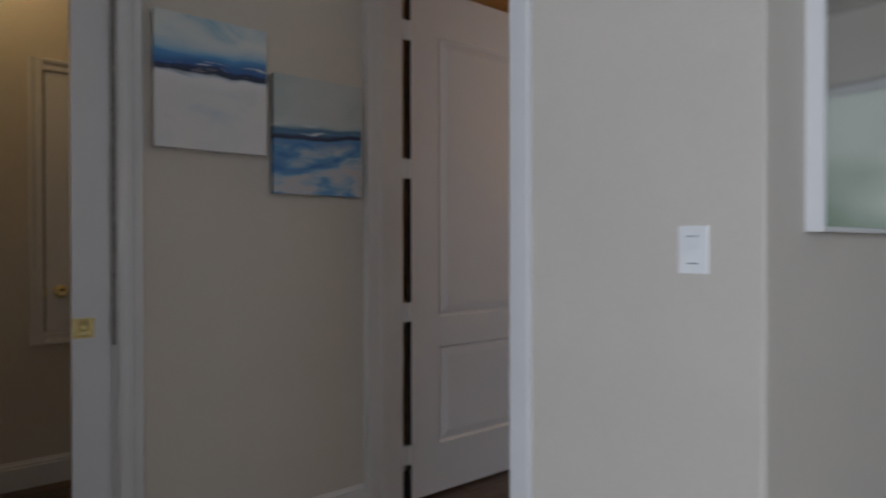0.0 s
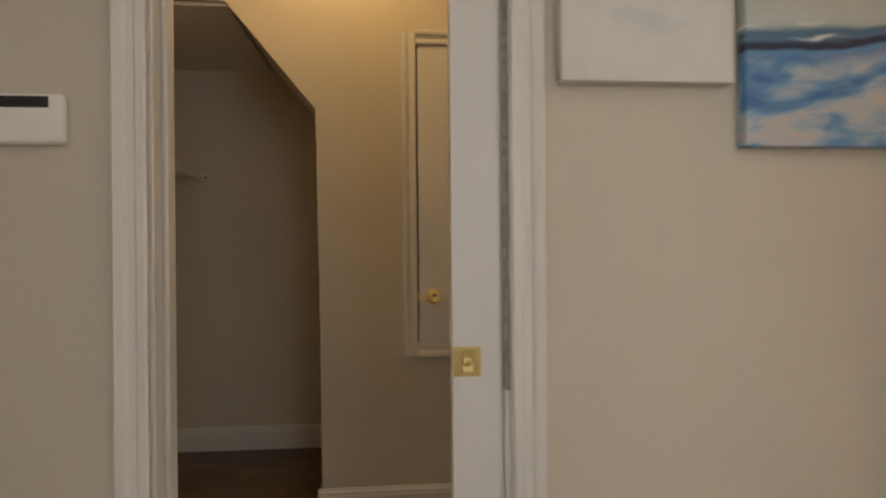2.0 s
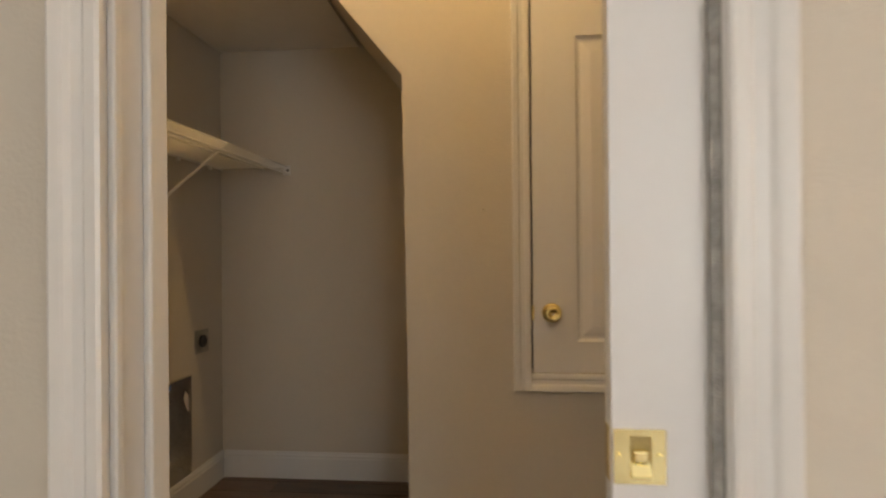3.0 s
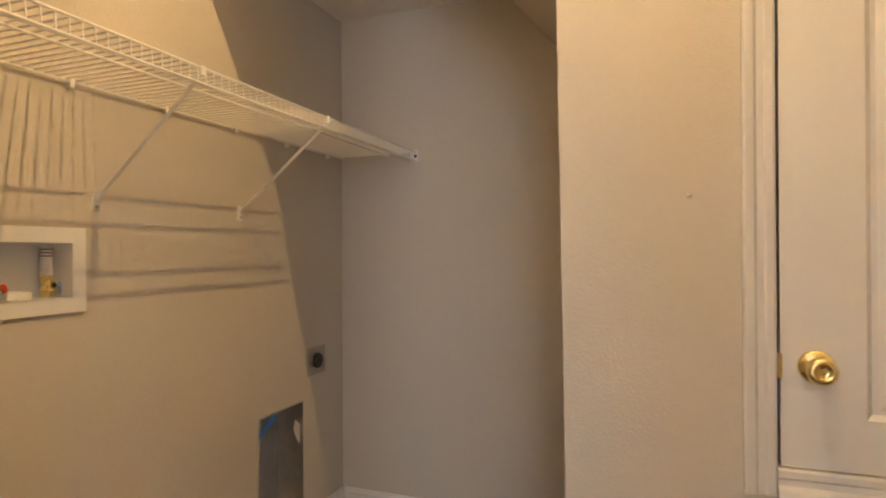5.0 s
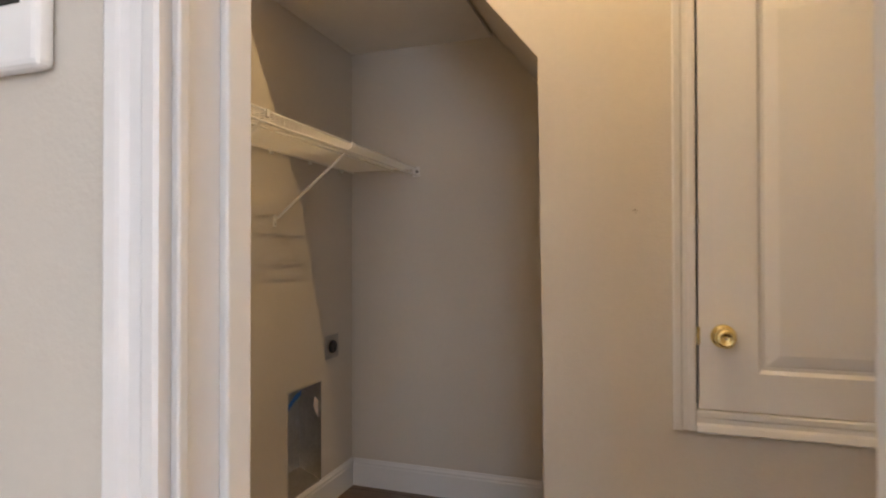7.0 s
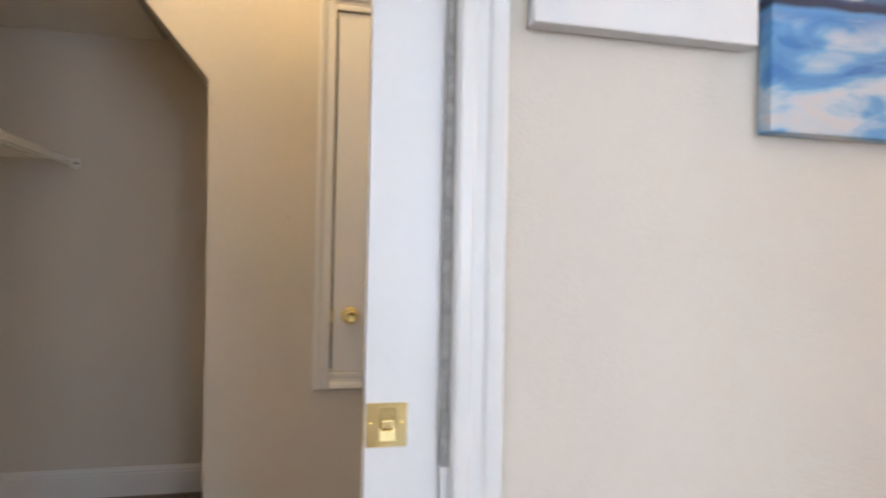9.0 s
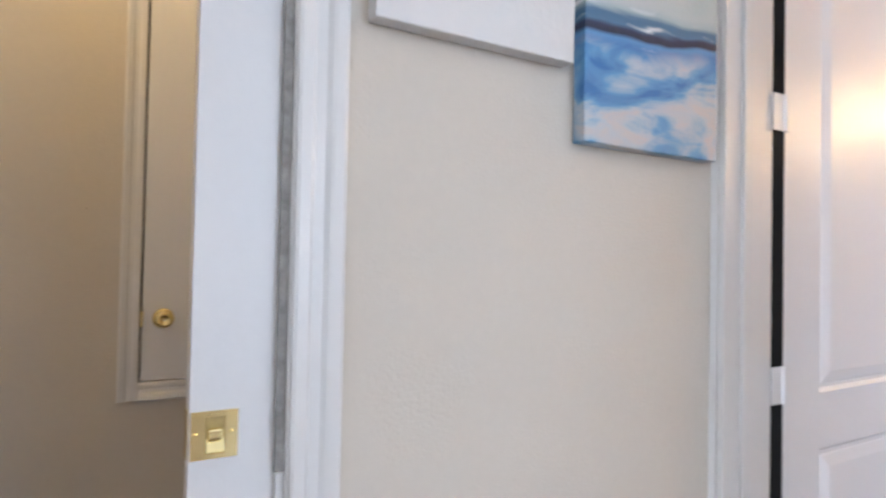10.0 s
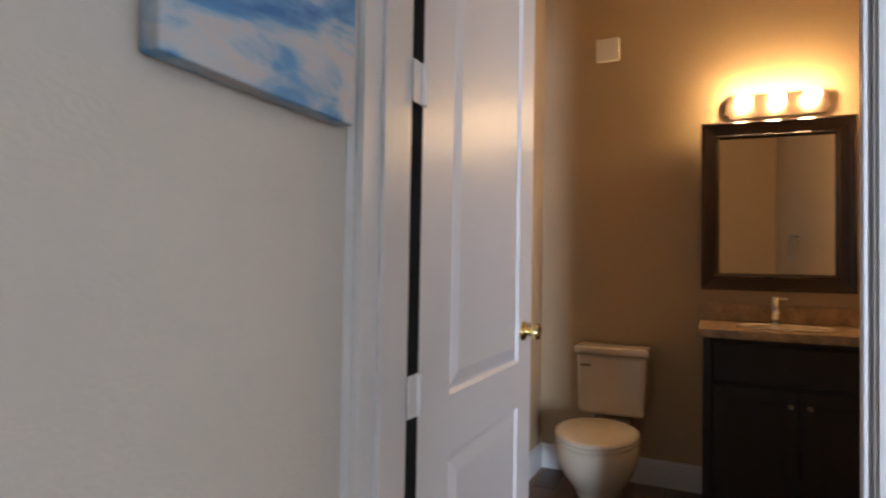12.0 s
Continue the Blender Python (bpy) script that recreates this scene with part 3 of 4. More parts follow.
part("lip", extrude(bmesh.new(), [(0, 0), (0.020, 0), (0.003, -0.009)], (0.0235, -0.001, PZ - 0.0255), Z, Y, (0.024, 0, 0)), BRASS, pull)
for sx in (0.009, 0.058):
    part("screw", rod(bmesh.new(), (sx, -0.005, PZ), (sx, -0.002, PZ), 0.004, 10), BRASS, pull)
part("edge_plate", boxed(-0.0015, 0.001, 0.006, 0.030, PZ - 0.034, PZ + 0.034), BRASS, pocket, "polished brass edge plate")

# bathroom door
DW = 0.825
bathdoor = panel_door("door_bathroom", (XI + 0.036, -0.040, 0.012), DW, TOP - 0.022, [(0.160, DW - 0.135, 0.855 - 0.012, 2.19), (0.160, DW - 0.135, 0.235, 0.70)], "white two-panel bathroom door standing open", thick=0.036)
# black strip on the hinge edge stands in for the shade in the gap
part("edge_gap_shade", boxed(-0.003, -0.0005, 0.001, 0.035, 0.002, TOP - 0.026), BLACK, bathdoor, "black strip painted in as hinge gap shade")
for hz in (2.19, 1.552, 0.89, 0.227):
    hg = part("hinge", boxed(-0.052, 0.016, -0.0035, -0.0005, hz - 0.057, hz + 0.033, 0.0008), TRIM, bathdoor, "white painted butt hinge")
    part("knuckle", rod(bmesh.new(), (-0.007, -0.005, hz - 0.057), (-0.007, -0.005, hz + 0.033), 0.006, 10), TRIM, hg)
    for dz in (-0.035, 0.012):
        part("screw", rod(bmesh.new(), (-0.030, -0.0045, hz + dz), (-0.030, -0.003, hz + dz), 0.0035, 8), TRIM, hg)
TOWARD = Matrix.Rotation(radians(90), 4, "X")
round_knob(bathdoor, (DW - 0.092, 0, 0.940), TOWARD)
round_knob(bathdoor, (DW - 0.092, 0.036, 0.940), Matrix.Rotation(radians(-90), 4, "X"))
part("latch_plate", boxed(DW - 0.0005, DW + 0.0015, 0.006, 0.030, 0.915, 0.975), BRASS, bathdoor, "brass latch plate")


def canvas(name, x0, x1, z0, z1, mat, label):
    ob = thing(name, ((x0 + x1) / 2, 0, (z0 + z1) / 2), label, "painting", "seascape canvases")
    w, h = (x1 - x0) / 2, (z1 - z0) / 2
    part("canvas", boxed(-w, w, -0.037, -0.003, -h, h, 0.003), mat, ob)
    part("stretcher", boxed(-w + 0.02, w - 0.02, -0.0029, -0.0005, -h + 0.02, h - 0.02), TRIM, ob)


canvas("canvas_painting", 0.0, 0.403, 1.551, 2.038, CANVAS_A, "abstract seascape canvas, blue band over white surf, on the wall")
canvas("canvas_painting", 0.430, 0.823, 1.408, 1.887, CANVAS_B, "abstract seascape canvas, grey sky over blue water, on the wall")

# thermostat
th = thing("thermostat", (-1.137, 0, 1.458), "white wall thermostat with dark display strip", "thermostat")
part("body", boxed(-0.078, 0.078, -0.024, 0, -0.053, 0.053, 0.010, 3), PLASTIC, th)
part("display", boxed(-0.050, 0.050, -0.0255, -0.0235, 0.022, 0.046, 0.0008), GREYPLASTIC, th, "dark display strip")
part("button", boxed(0.056, 0.066, -0.026, -0.0235, 0.026, 0.042, 0.001), PLASTIC, th)

# light switch
sw = thing("light_switch", (XE, -1.481, 1.187), "white rocker light switch on the wall", "light switch")
part("plate", boxed(-0.006, 0, -0.040, 0.040, -0.061, 0.061, 0.003), PLASTIC, sw)
bm = extrude(bmesh.new(), [(-0.0055, -0.033), (-0.0085, -0.033), (-0.0065, 0.0), (-0.0085, 0.031), (-0.0055, 0.033)], (0, -0.0165, 0), X, Z, (0, 0.033, 0))
part("rocker", bm, PLASTIC, sw)
part("gap", boxed(-0.0066, -0.0055, -0.0145, 0.0145, -0.036, -0.0335), GREYPLASTIC, sw)
part("gap", boxed(-0.0066, -0.0055, -0.0145, 0.0145, 0.0335, 0.0352), GREYPLASTIC, sw)

# picture under glass on the return wall
pic = thing("framed_picture", (1.19, YR, 1.232), "white box-framed picture under reflecting glass", "picture")
bm = holed((0, -0.042, 0), X, Y, 0.62, 0.80, 0.042, [(0.010, 0.61, 0.012, 0.788)])
part("frame", bm, TRIM, pic)
part("glass", boxed(0.0105, 0.6095, -0.040, -0.030, 0.0125, 0.7875), GLAZE, pic, "reflecting glazed print")

# ---- laundry things ----
acc = panel_door("access_door", (AX0 + 0.003, PY - 0.004, AZ0), AX1 - AX0 - 0.003, AZ1 - AZ0, [(0.146, AX1 - AX0 - 0.146, 0.104, AZ1 - AZ0 - 0.176)], "white panelled access door set high in partition", thick=0.034)
round_knob(acc, (0.062, 0, 0.202), TOWARD)
part("latch", boxed(-0.0055, 0.003, -0.004, 0.020, 0.176, 0.226, 0.001), BRASS, acc, "brass latch edge")
cw = 0.060
trim("trim_access_casing", casing((AX0 - 0.004, PY, AZ0 - cw), -X, -Y, Z * (AZ1 - AZ0 + 2 * cw), cw), "white moulded casing round access door")
trim("trim_access_casing", casing((AX1 + 0.003, PY, AZ0 - cw), X, -Y, Z * (AZ1 - AZ0 + 2 * cw), cw), "white moulded casing round access door")
trim("trim_access_casing", casing((AX0 - 0.003, PY, AZ0 - 0.003), -Z, -Y, X * (AX1 - AX0 + 0.006), cw), "white moulded casing under access door")
trim("trim_access_casing", casing((AX0 - 0.003, PY, AZ1 + 0.003), Z, -Y, X * (AX1 - AX0 + 0.006), cw), "white moulded casing over access door")

# painted-over wall anchor
an = thing("wall_anchor", (-0.431, PY, 1.316), "small painted-over screw anchor on the partition", "wall anchor")
part("head", lathe(bmesh.new(), [(0.006, 0), (0.005, 0.003), (0.002, 0.0045)], TOWARD, 10), WALL, an, smooth=True)

# wire shelf
SZ, SF = 1.622, -1.475
shelf = thing("wire_shelf", (SX, 0.16, SZ), "white vinyl-coated wire shelf along the laundry wall", "shelf")
SL = NY - 0.16
bm = bmesh.new()
rod(bm, (0.008, 0, 0), (SF - SX, 0, 0), 0.0027, 6)
rod(bm, (SF - SX, 0, 0.001), (SF - SX + 0.003, 0, -0.034), 0.0016, 6)
wire_me = mesh_of("wire", bm, WIRE)
for i in range(int(SL / 0.0254)):
    w = new("wire", wire_me)
    w.parent, w.location = shelf, (0, 0.012 + i * 0.0254, 0)
for rx, rz, rr in ((0.010, -0.004, 0.0034), (0.236, -0.005, 0.0036), (0.285, -0.005, 0.0036), (SF - SX + 0.001, 0.003, 0.0034), (SF - SX + 0.004, -0.034, 0.0034)):
    part("rod", rod(bmesh.new(), (rx, 0, rz), (rx, SL - 0.004, rz), rr), WIRE, shelf)
for by in (0.972, 1.509):
    b = by - 0.16
    br = part("bracket", rod(bmesh.new(), (SF - SX, b, -0.012), (0.012, b + 0.018, -0.283), 0.0062, 4), WIRE, shelf)
    part("foot", boxed(0, 0.006, b + 0.008, b + 0.030, -0.315, -0.265, 0.002), WIRE, br)
    part("screw", rod(bmesh.new(), (0.005, b + 0.019, -0.304), (0.009, b + 0.019, -0.304), 0.004, 8), STEEL, br)
    part("clamp", boxed(SF - SX - 0.006, SF - SX + 0.008, b - 0.007, b + 0.007, -0.016, 0.007, 0.002), WIRE, br)
for i in range(7):
    c = 0.18 + i * 0.29
    part("clip", boxed(0, 0.016, c - 0.006, c + 0.006, -0.020, 0.004, 0.002), WIRE, shelf)
eb = part("end_bracket", boxed(SF - SX - 0.022, SF - SX + 0.016, SL - 0.010, SL, -0.040, 0.012, 0.003), WIRE, shelf)
part("screw", rod(bmesh.new(), (SF - SX + 0.004, SL - 0.013, -0.014), (SF - SX + 0.004, SL - 0.009, -0.014), 0.007, 10), BLACK, eb)

# washing machine valve box
vb = thing("valve_box", (SX, VB[0], VB[2]), "white recessed washer box with two brass valves", "valve box")
w, h = VB[1] - VB[0], VB[3] - VB[2]
part("face_frame", holed((0.008, 0, 0), Y, -X, w, h, 0.007, [(0.033, w - 0.035, 0.037, h - 0.037)]), PLASTIC, vb)
bm = bmesh.new()
box(bm, -0.09, -0.086, 0.031, w - 0.031, 0.031, h - 0.031)
box(bm, -0.086, 0.0, 0.0305, 0.0335, 0.031, h - 0.031)
box(bm, -0.086, 0.0, w - 0.0345, w - 0.0305, 0.031, h - 0.031)
box(bm, -0.086, 0.0, 0.034, w - 0.035, 0.0305, 0.0375)
box(bm, -0.086, 0.0, 0.034, w - 0.035, h - 0.0375, h - 0.0305)
part("tub", bm, PLASTIC, vb)
part("drain_cover", boxed(-0.086, -0.02, 0.094, 0.150, 0.038, 0.056, 0.004), PLASTIC, vb)
for vy, lever in ((0.072, RED), (0.203, BLUE)):
    bm = rod(bmesh.new(), (-0.05, vy, 0.038), (-0.05, vy, 0.090), 0.011, 14)
    rod(bm, (-0.05, vy, 0.052), (-0.05, vy, 0.060), 0.015, 6)
    rod(bm, (-0.05, vy, 0.082), (-0.05, vy, 0.090), 0.014, 6)
    valve = part("valve", bm, BRASS, vb, "brass valve")
    part("outlet", lathe(bmesh.new(), [(0.015, 0), (0.015, 0.012), (0.011, 0.014), (0.011, 0.022)], Matrix.Translation((-0.044, vy, 0.068)) @ Matrix.Rotation(radians(90), 4, "Y"), 14), BRASS, valve)
    part("port", rod(bmesh.new(), (-0.0225, vy, 0.068), (-0.0215, vy, 0.068), 0.006, 10), BLACK, valve)
    part("sleeve", rod(bmesh.new(), (-0.05, vy, 0.091), (-0.05, vy, 0.160), 0.0135, 14), LABELPAPER, valve, "pale water hammer arrestor sleeve")
    for bz in (0.137, 0.145, 0.153):
        part("band", rod(bmesh.new(), (-0.05, vy, bz), (-0.05, vy, bz + 0.0025), 0.0142, 14), GREYPLASTIC, valve)
    part("lever", extrude(bmesh.new(), [(0, 0), (0.012, 0.004), (0.017, -0.002), (0.020, -0.026), (0.011, -0.028), (0.010, -0.008), (0, -0.010)], (-0.036, vy + 0.012, 0.072), Y, Z, (0.005, 0, 0)), lever, valve, "painted lever")

# dryer outlet
dr = thing("dryer_outlet", (SX, 1.995, 0.746), "steel-plated round black dryer outlet on the wall", "outlet")
part("plate", boxed(0, 0.004, -0.064, 0.064, -0.057, 0.057, 0.0015), STEEL, dr)
part("socket", lathe(bmesh.new(), [(0.031, 0), (0.031, 0.010), (0.028, 0.013), (0.020, 0.013), (0.018, 0.009)], Matrix.Translation((0.003, 0, 0)) @ Matrix.Rotation(radians(90), 4, "Y"), 24), BLACK, dr, "black socket")
for a in (90, 215, 325):
    part("slot", boxed(0.012, 0.0135, 0.011 * math.cos(radians(a)) - 0.002, 0.011 * math.cos(radians(a)) + 0.002, 0.011 * math.sin(radians(a)) - 0.006, 0.011 * math.sin(radians(a)) + 0.006), GREYPLASTIC, dr)

# dryer vent recess
dv = thing("dryer_vent_box", (SX, DV[0], DV[2]), "galvanised dryer vent box recessed in the wall", "vent box")
w, h = DV[1] - DV[0], DV[3] - DV[2]
bm = bmesh.new()
box(bm, -0.115, -0.113, 0.001, w - 0.001, 0.001, h - 0.001)
part("back", bm, GALV, dv)
part("side", boxed(-0.113, 0.002, 0.001, 0.0025, 0.001, h - 0.001), GALV, dv)
part("side", boxed(-0.113, 0.004, w - 0.0025, w - 0.001, 0.001, h - 0.001), GALV, dv)
part("pan", extrude(bmesh.new(), [(-0.113, 0.001), (0.002, 0.001), (0.002, 0.003), (-0.113, 0.05)], (0, 0.003, 0), X, Z, (0, w - 0.006, 0)), GALV, dv)
part("top", boxed(-0.113, 0.002, 0.003, w - 0.003, h - 0.003, h - 0.001), GALV, dv)
part("seam", boxed(-0.1128, -0.106, 0.066, 0.072, 0.05, h - 0.004), STEEL, dv)
bm = extrude(bmesh.new(), [(0.004, 0.405), (0.070, 0.445), (0.115, 0.455), (0.110, 0.432), (0.060, 0.415), (0.004, 0.378)], (-0.006, 0, 0), Y, Z, (0.001, 0, 0))
part("tape", bm, TAPE, dv, "strip of blue masking tape")
part("torn_paper", extrude(bmesh.new(), [(0, 0.37), (-0.03, 0.40), (-0.042, 0.36), (-0.022, 0.32), (0, 0.29)], (-0.012, w - 0.004, 0), Y, Z, (0.0015, 0, 0)), LABELPAPER, dv, "curled pale paper edge")
bm = bmesh.new()
for a, b, c, d in ((-0.008, 0.0, -0.008, h + 0.006), (w, w + 0.007, -0.008, h + 0.006)):
    box(bm, 0.0005, 0.0035, a, b, c, d, 0.001)
box(bm, 0.0005, 0.003, 0.0, w, h, h + 0.007, 0.001)
part("rim", bm, WALL, dv, "roughly painted rim")

# ceiling light with a bare bulb
cl = thing("ceiling_light", (LAMP[0], LAMP[1], H), "white ceiling lamp holder with one warm bulb, lit", "ceiling light")
part("base", lathe(bmesh.new(), [(0.060, 0), (0.060, -0.012), (0.045, -0.030), (0.026, -0.036)], Matrix(), 24), PLASTIC, cl, smooth=True)
part("holder", rod(bmesh.new(), (0, 0, -0.062), (0, 0, -0.034), 0.02, 16), PLASTIC, cl)
part("bulb", lathe(bmesh.new(), [(0.012, -0.062), (0.020, -0.075), (0.030, -0.100), (0.030, -0.115), (0.018, -0.138), (0.003, -0.142)], Matrix(), 16), BULB, cl, "lit warm bulb", smooth=True)

# ---- bathroom things ----
# vanity
VX, VY0, VY1, VZ = 2.78, -1.30, -0.562, 0.868
van = thing("vanity", (VX, VY0, 0), "espresso stained wooden bathroom vanity with doors", "vanity")
L = VY1 - VY0
part("body", boxed(0.022, BX - VX, 0, L, 0.09, VZ, 0.002), ESPRESSO, van)
part("toe_kick", boxed(0.075, BX - VX - 0.01, 0.01, L - 0.01, 0.0, 0.09), ESPRESSO, van)
part("drawer_front", boxed(0.002, 0.0215, 0.04, L - 0.04, 0.68, 0.845, 0.004), ESPRESSO, van)
for a, b in ((0.04, L / 2 - 0.004), (L / 2 + 0.004, L - 0.04)):
    d = part("door", boxed(0.002, 0.0215, a, b, 0.12, 0.665, 0.004), ESPRESSO, van)
    part("panel", boxed(-0.003, 0.0018, a + 0.06, b - 0.06, 0.18, 0.605, 0.002), ESPRESSO, d)
    part("knob", rod(bmesh.new(), (-0.02, (b - 0.03) if a < 0.1 else (a + 0.03), 0.60), (0.002, (b - 0.03) if a < 0.1 else (a + 0.03), 0.60), 0.009, 12), BRONZE, d)
for a in (0.0, L - 0.036):
    part("stile", boxed(0.0, 0.0215, a, a + 0.036, 0.0, VZ, 0.002), ESPRESSO, van)
top = thing("granite_countertop", (VX - 0.025, VY0, VZ), "polished brown granite vanity top with sink", "countertop")
part("slab", holed((0, 0, 0), Y, X, L + 0.022, 0.036, BX - VX + 0.025, []), GRANITE, top)
part("backsplash", boxed(BX - VX + 0.003, BX - VX + 0.0245, 0, L + 0.022, 0.0365, 0.122, 0.002), GRANITE, top)
part("sink", lathe(bmesh.new(), [(0.20, 0.0368), (0.205, 0.040), (0.195, 0.0405), (0.16, 0.0385), (0.05, 0.0375)], Matrix.Translation((0.27, L / 2 + 0.03, 0)), 32, (0.72, 1.0)), PORCELAIN, top, "white oval sink")
fau = thing("faucet", (3.19, -0.872, VZ + 0.037), "chrome single lever faucet on the vanity top", "faucet")
part("spout", rod(rod(bmesh.new(), (0, 0, 0), (0, 0, 0.13), 0.016, 16), (0.0, 0, 0.085), (-0.11, 0, 0.065), 0.010, 12), CHROME, fau, smooth=True)
part("lever", boxed(-0.012, 0.012, -0.055, 0.0, 0.118, 0.130, 0.003), CHROME, fau)
part("base", lathe(bmesh.new(), [(0.026, 0), (0.026, 0.005), (0.018, 0.010)], Matrix(), 20), CHROME, fau)
# mirror
MY0, MY1, MZ0, MZ1 = -1.215, -0.540, 1.060, 1.915
mr = thing("wall_mirror", (BX, MY0, MZ0), "wall mirror in wide dark mahogany frame", "mirror")
mr.rotation_euler = (0, 0, radians(4))
w, h = MY1 - MY0, MZ1 - MZ0
FR = [(0, 0), (0, 0.026), (0.010, 0.032), (0.030, 0.026), (0.066, 0.018), (0.074, 0.022), (0.084, 0.016), (0.086, 0.006), (0.086, 0)]
loops = []
bm = bmesh.new()
for p, q in FR:
    loops.append([bm.verts.new((-q - 0.002, a, c)) for a, c in ((p, p), (w - p, p), (w - p, h - p), (p, h - p))])
for a, b in zip(loops, loops[1:]):
    for i in range(4):
        bm.faces.new((a[i], a[(i + 1) % 4], b[(i + 1) % 4], b[i]))
part("frame", bm, MIRRORFRAME, mr)
part("backing", boxed(-0.0018, 0.0, 0.02, w - 0.02, 0.02, h - 0.02), BLACK, mr)
part("glass", boxed(-0.010, -0.003, 0.087, w - 0.087, 0.087, h - 0.087), MIRROR, mr, "silvered mirror glass")
# vanity light
vl = thing("vanity_light", (BX, -0.885, 2.005), "bronze bar vanity light with three lit globes", "wall light")
part("back_plate", extrude(bmesh.new(), [(-0.235, -0.045), (-0.218, -0.049), (-0.212, -0.068), (0.212, -0.068), (0.218, -0.049), (0.235, -0.045), (0.235, 0.025), (0.218, 0.029), (0.212, 0.048), (-0.212, 0.048), (-0.218, 0.029), (-0.235, 0.025)], (-0.022, 0, 0), Y, Z, (0.022, 0, 0)), BRONZE, vl)
for s in (-0.148, 0, 0.148):
    so = part("socket", rod(bmesh.new(), (-0.045, s, 0.012), (-0.022, s, 0.012), 0.026, 16), BRONZE, vl)
    bm = bmesh.new()
    bmesh.ops.create_uvsphere(bm, u_segments=16, v_segments=10, radius=0.033, matrix=Matrix.Translation((-0.073, s, 0.014)))
    part("globe", bm, BATHBULB, so, "lit warm globe bulb", smooth=True)
# chime cover
fb = thing("chime_cover", (BX, -0.055, 2.392), "small square white cover high on the wall", "wall cover")
part("cover", boxed(-0.028, 0, -0.064, 0.064, -0.064, 0.064, 0.005), PLASTIC, fb)
part("face", boxed(-0.031, -0.0282, -0.045, 0.045, -0.045, 0.045, 0.001), PLASTIC, fb)
# toilet
to = thing("toilet", (BX - 0.02, -0.115, 0), "bone-coloured two-piece porcelain toilet with closed lid", "toilet")


def loft(sections, seg=28):
    """Ellipse sections (cx, rx, ry, z); the front half is longer by the factor in the last entry."""
    bm, rr = bmesh.new(), []
    for cx, rx, ry, z, fwd in sections:
        ring = []
        for i in range(seg):
            a = 2 * math.pi * i / seg
            c = math.cos(a)
            ring.append(bm.verts.new((cx - c * rx * (fwd if c > 0 else 1), ry * math.sin(a), z)))
        rr.append(ring)
    for a, b in zip(rr, rr[1:]):
        for i in range(seg):
            bm.faces.new((a[i], a[(i + 1) % seg], b[(i + 1) % seg], b[i]))
    bm.faces.new(rr[0][::-1])
    bm.faces.new(rr[-1])
    return bm


part("bowl", loft([(-0.44, 0.17, 0.115, 0.0, 1.25), (-0.44, 0.165, 0.11, 0.03, 1.2), (-0.45, 0.15, 0.10, 0.09, 1.1), (-0.47, 0.165, 0.125, 0.15, 1.2), (-0.50, 0.19, 0.165, 0.22, 1.3), (-0.52, 0.203, 0.184, 0.29, 1.35), (-0.52, 0.207, 0.189, 0.345, 1.36), (-0.52, 0.20, 0.18, 0.367, 1.36)]), PORCELAIN, to, smooth=True)
part("shelf", boxed(-0.40, -0.005, -0.10, 0.10, 0.22, 0.366, 0.02, 3), PORCELAIN, to)
part("seat", loft([(-0.52, 0.207, 0.187, 0.369, 1.36), (-0.52, 0.210, 0.190, 0.375, 1.36), (-0.52, 0.208, 0.188, 0.385, 1.36)]), PORCELAIN, to, smooth=True)
part("lid", loft([(-0.52, 0.209, 0.189, 0.3895, 1.36), (-0.52, 0.211, 0.191, 0.395, 1.36), (-0.52, 0.208, 0.188, 0.405, 1.36), (-0.52, 0.19, 0.17, 0.410, 1.36)]), PORCELAIN, to, smooth=True)
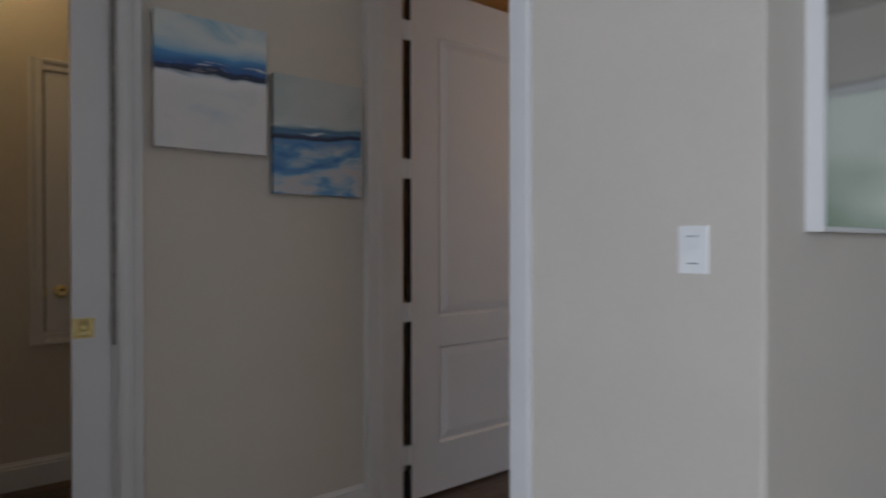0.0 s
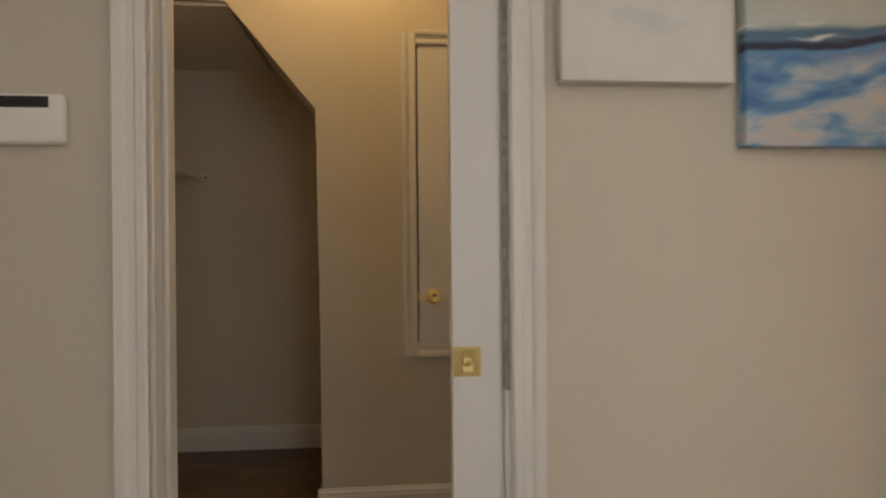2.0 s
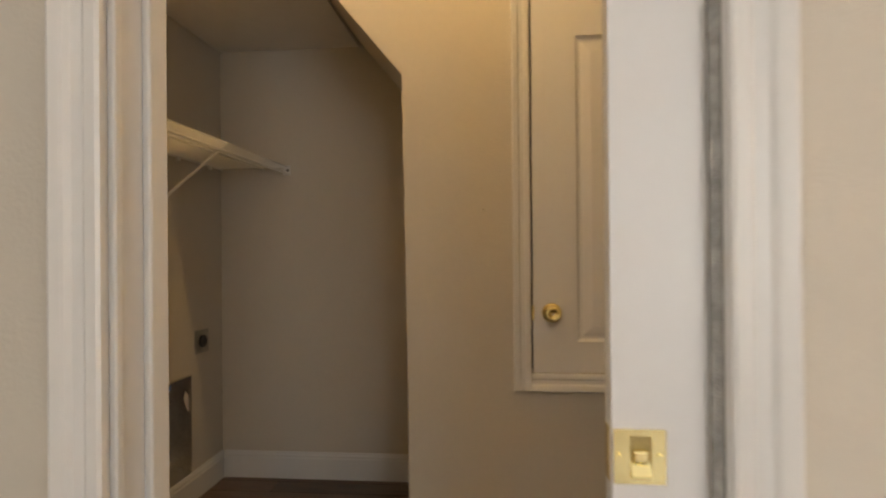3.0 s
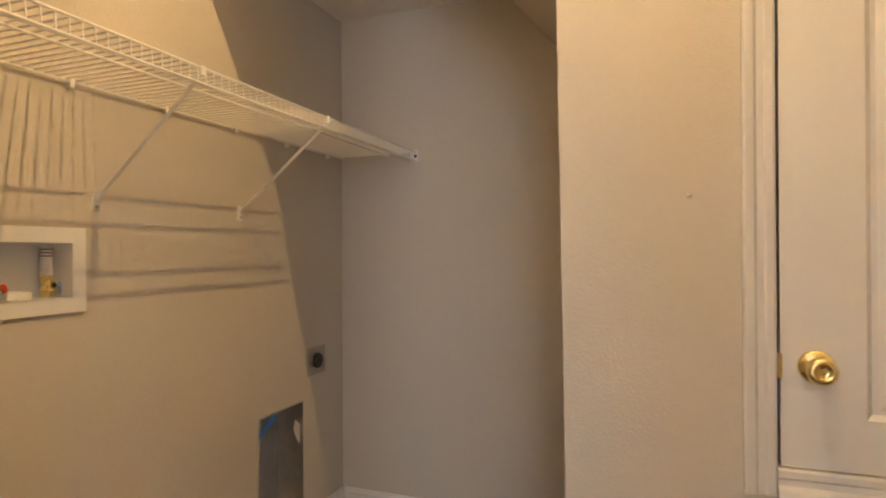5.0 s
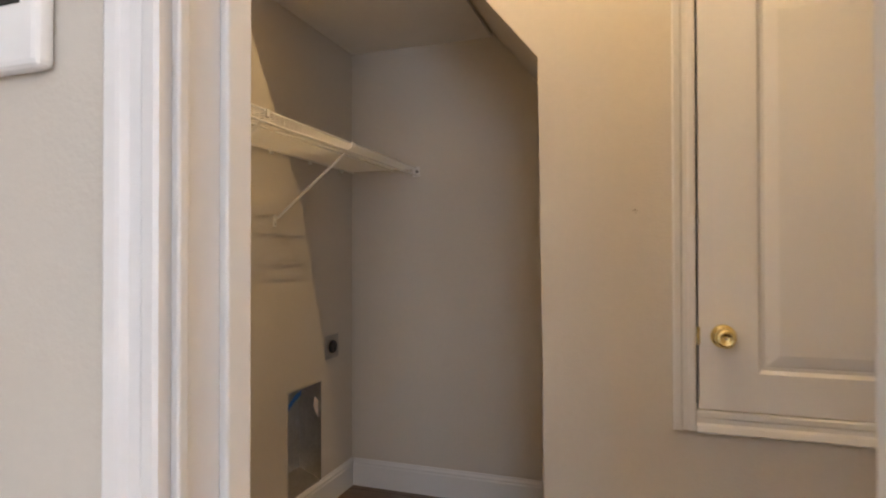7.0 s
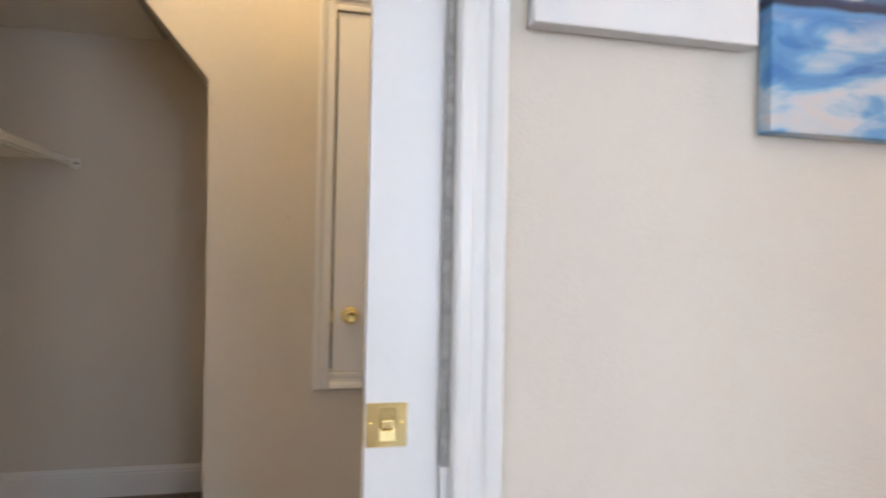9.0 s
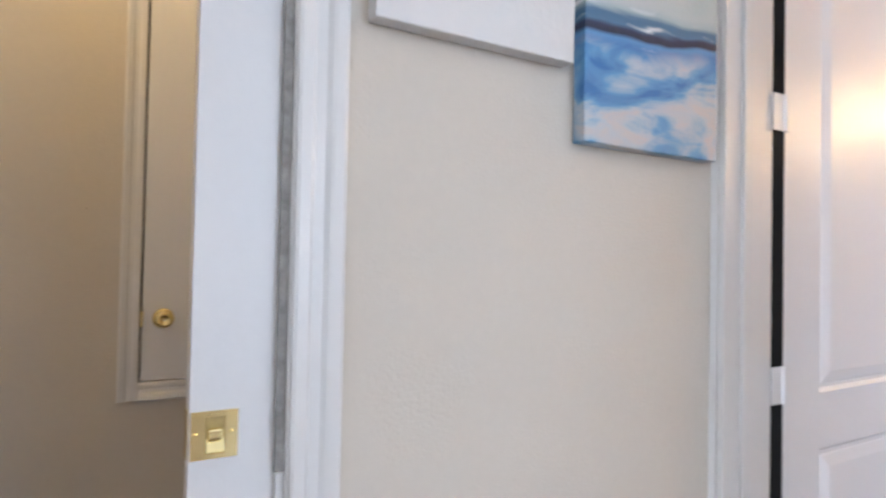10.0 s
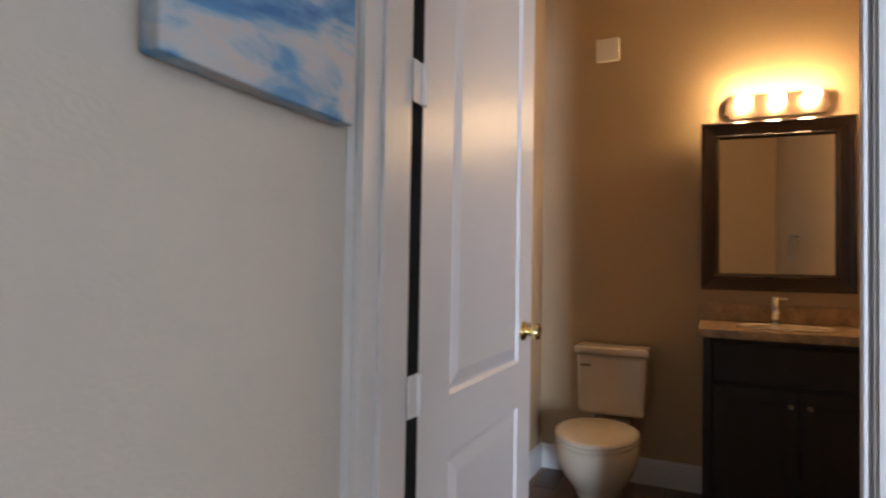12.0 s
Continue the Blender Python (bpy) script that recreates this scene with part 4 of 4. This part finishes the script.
bm = extrude(bmesh.new(), [(-0.165, 0.39), (0.165, 0.39), (0.178, 0.705), (-0.178, 0.705)], (-0.185, 0, 0), Y, Z, (0.185, 0, 0))
bmesh.ops.bevel(bm, geom=bm.edges[:], offset=0.02, segments=3, affect="EDGES", profile=0.5)
tank = part("tank", bm, PORCELAIN, to)
part("tank_lid", boxed(-0.198, 0.002, -0.190, 0.190, 0.706, 0.745, 0.012, 3), PORCELAIN, to)
part("flush_lever", boxed(-0.20, -0.186, 0.095, 0.155, 0.640, 0.655, 0.004), CHROME, tank, "chrome flush lever")
# towel ring seen in the mirror
rh = thing("towel_ring", (1.75, BYE, 1.41), "brushed metal towel ring on the tan wall", "towel ring")
rh.rotation_euler = (0, 0, radians(90))
part("plate", boxed(0, 0.008, -0.028, 0.028, -0.022, 0.022, 0.004), STEEL, rh)
part("arm", rod(bmesh.new(), (0.008, 0, 0), (0.075, 0, 0.004), 0.009, 12), STEEL, rh, smooth=True)
bm = bmesh.new()
pts = [(0.062, 0.075 * math.sin(2 * math.pi * i / 24), -0.082 + 0.08 * math.cos(2 * math.pi * i / 24)) for i in range(24)]
for a, b in zip(pts, pts[1:] + pts[:1]):
    rod(bm, a, b, 0.006, 8)
part("ring", bm, STEEL, rh, smooth=True)

# ---- floor planks ----
floor_ob = bpy.data.objects["floor"]
plank_meshes = {}


def planks(x0, x1, y0, y1, width=0.127, length=1.2):
    rows = int(math.ceil((y1 - y0) / width))
    for r in range(rows):
        ya = y0 + r * width
        yb = min(ya + width, y1) - 0.0015
        x = x0 - random.uniform(0, length * 0.8)
        while x < x1:
            a, b = max(x, x0), min(x + length, x1) - 0.0015
            x += length
            if b - a < 0.02:
                continue
            key = (round(b - a, 3), round(yb - ya, 3))
            if key not in plank_meshes:
                plank_meshes[key] = mesh_of("plank", boxed(0, key[0], 0, key[1], -0.0118, 0, 0.0015, 1), FLOORWOOD)
            p = new("plank", plank_meshes[key])
            p.parent, p.location = floor_ob, (a, ya, 0)


planks(SX, 0.75, 0.0, NY)
planks(XI, BX, BYE, BYW)
planks(-3.0, 0.87, -1.60, 0.0)
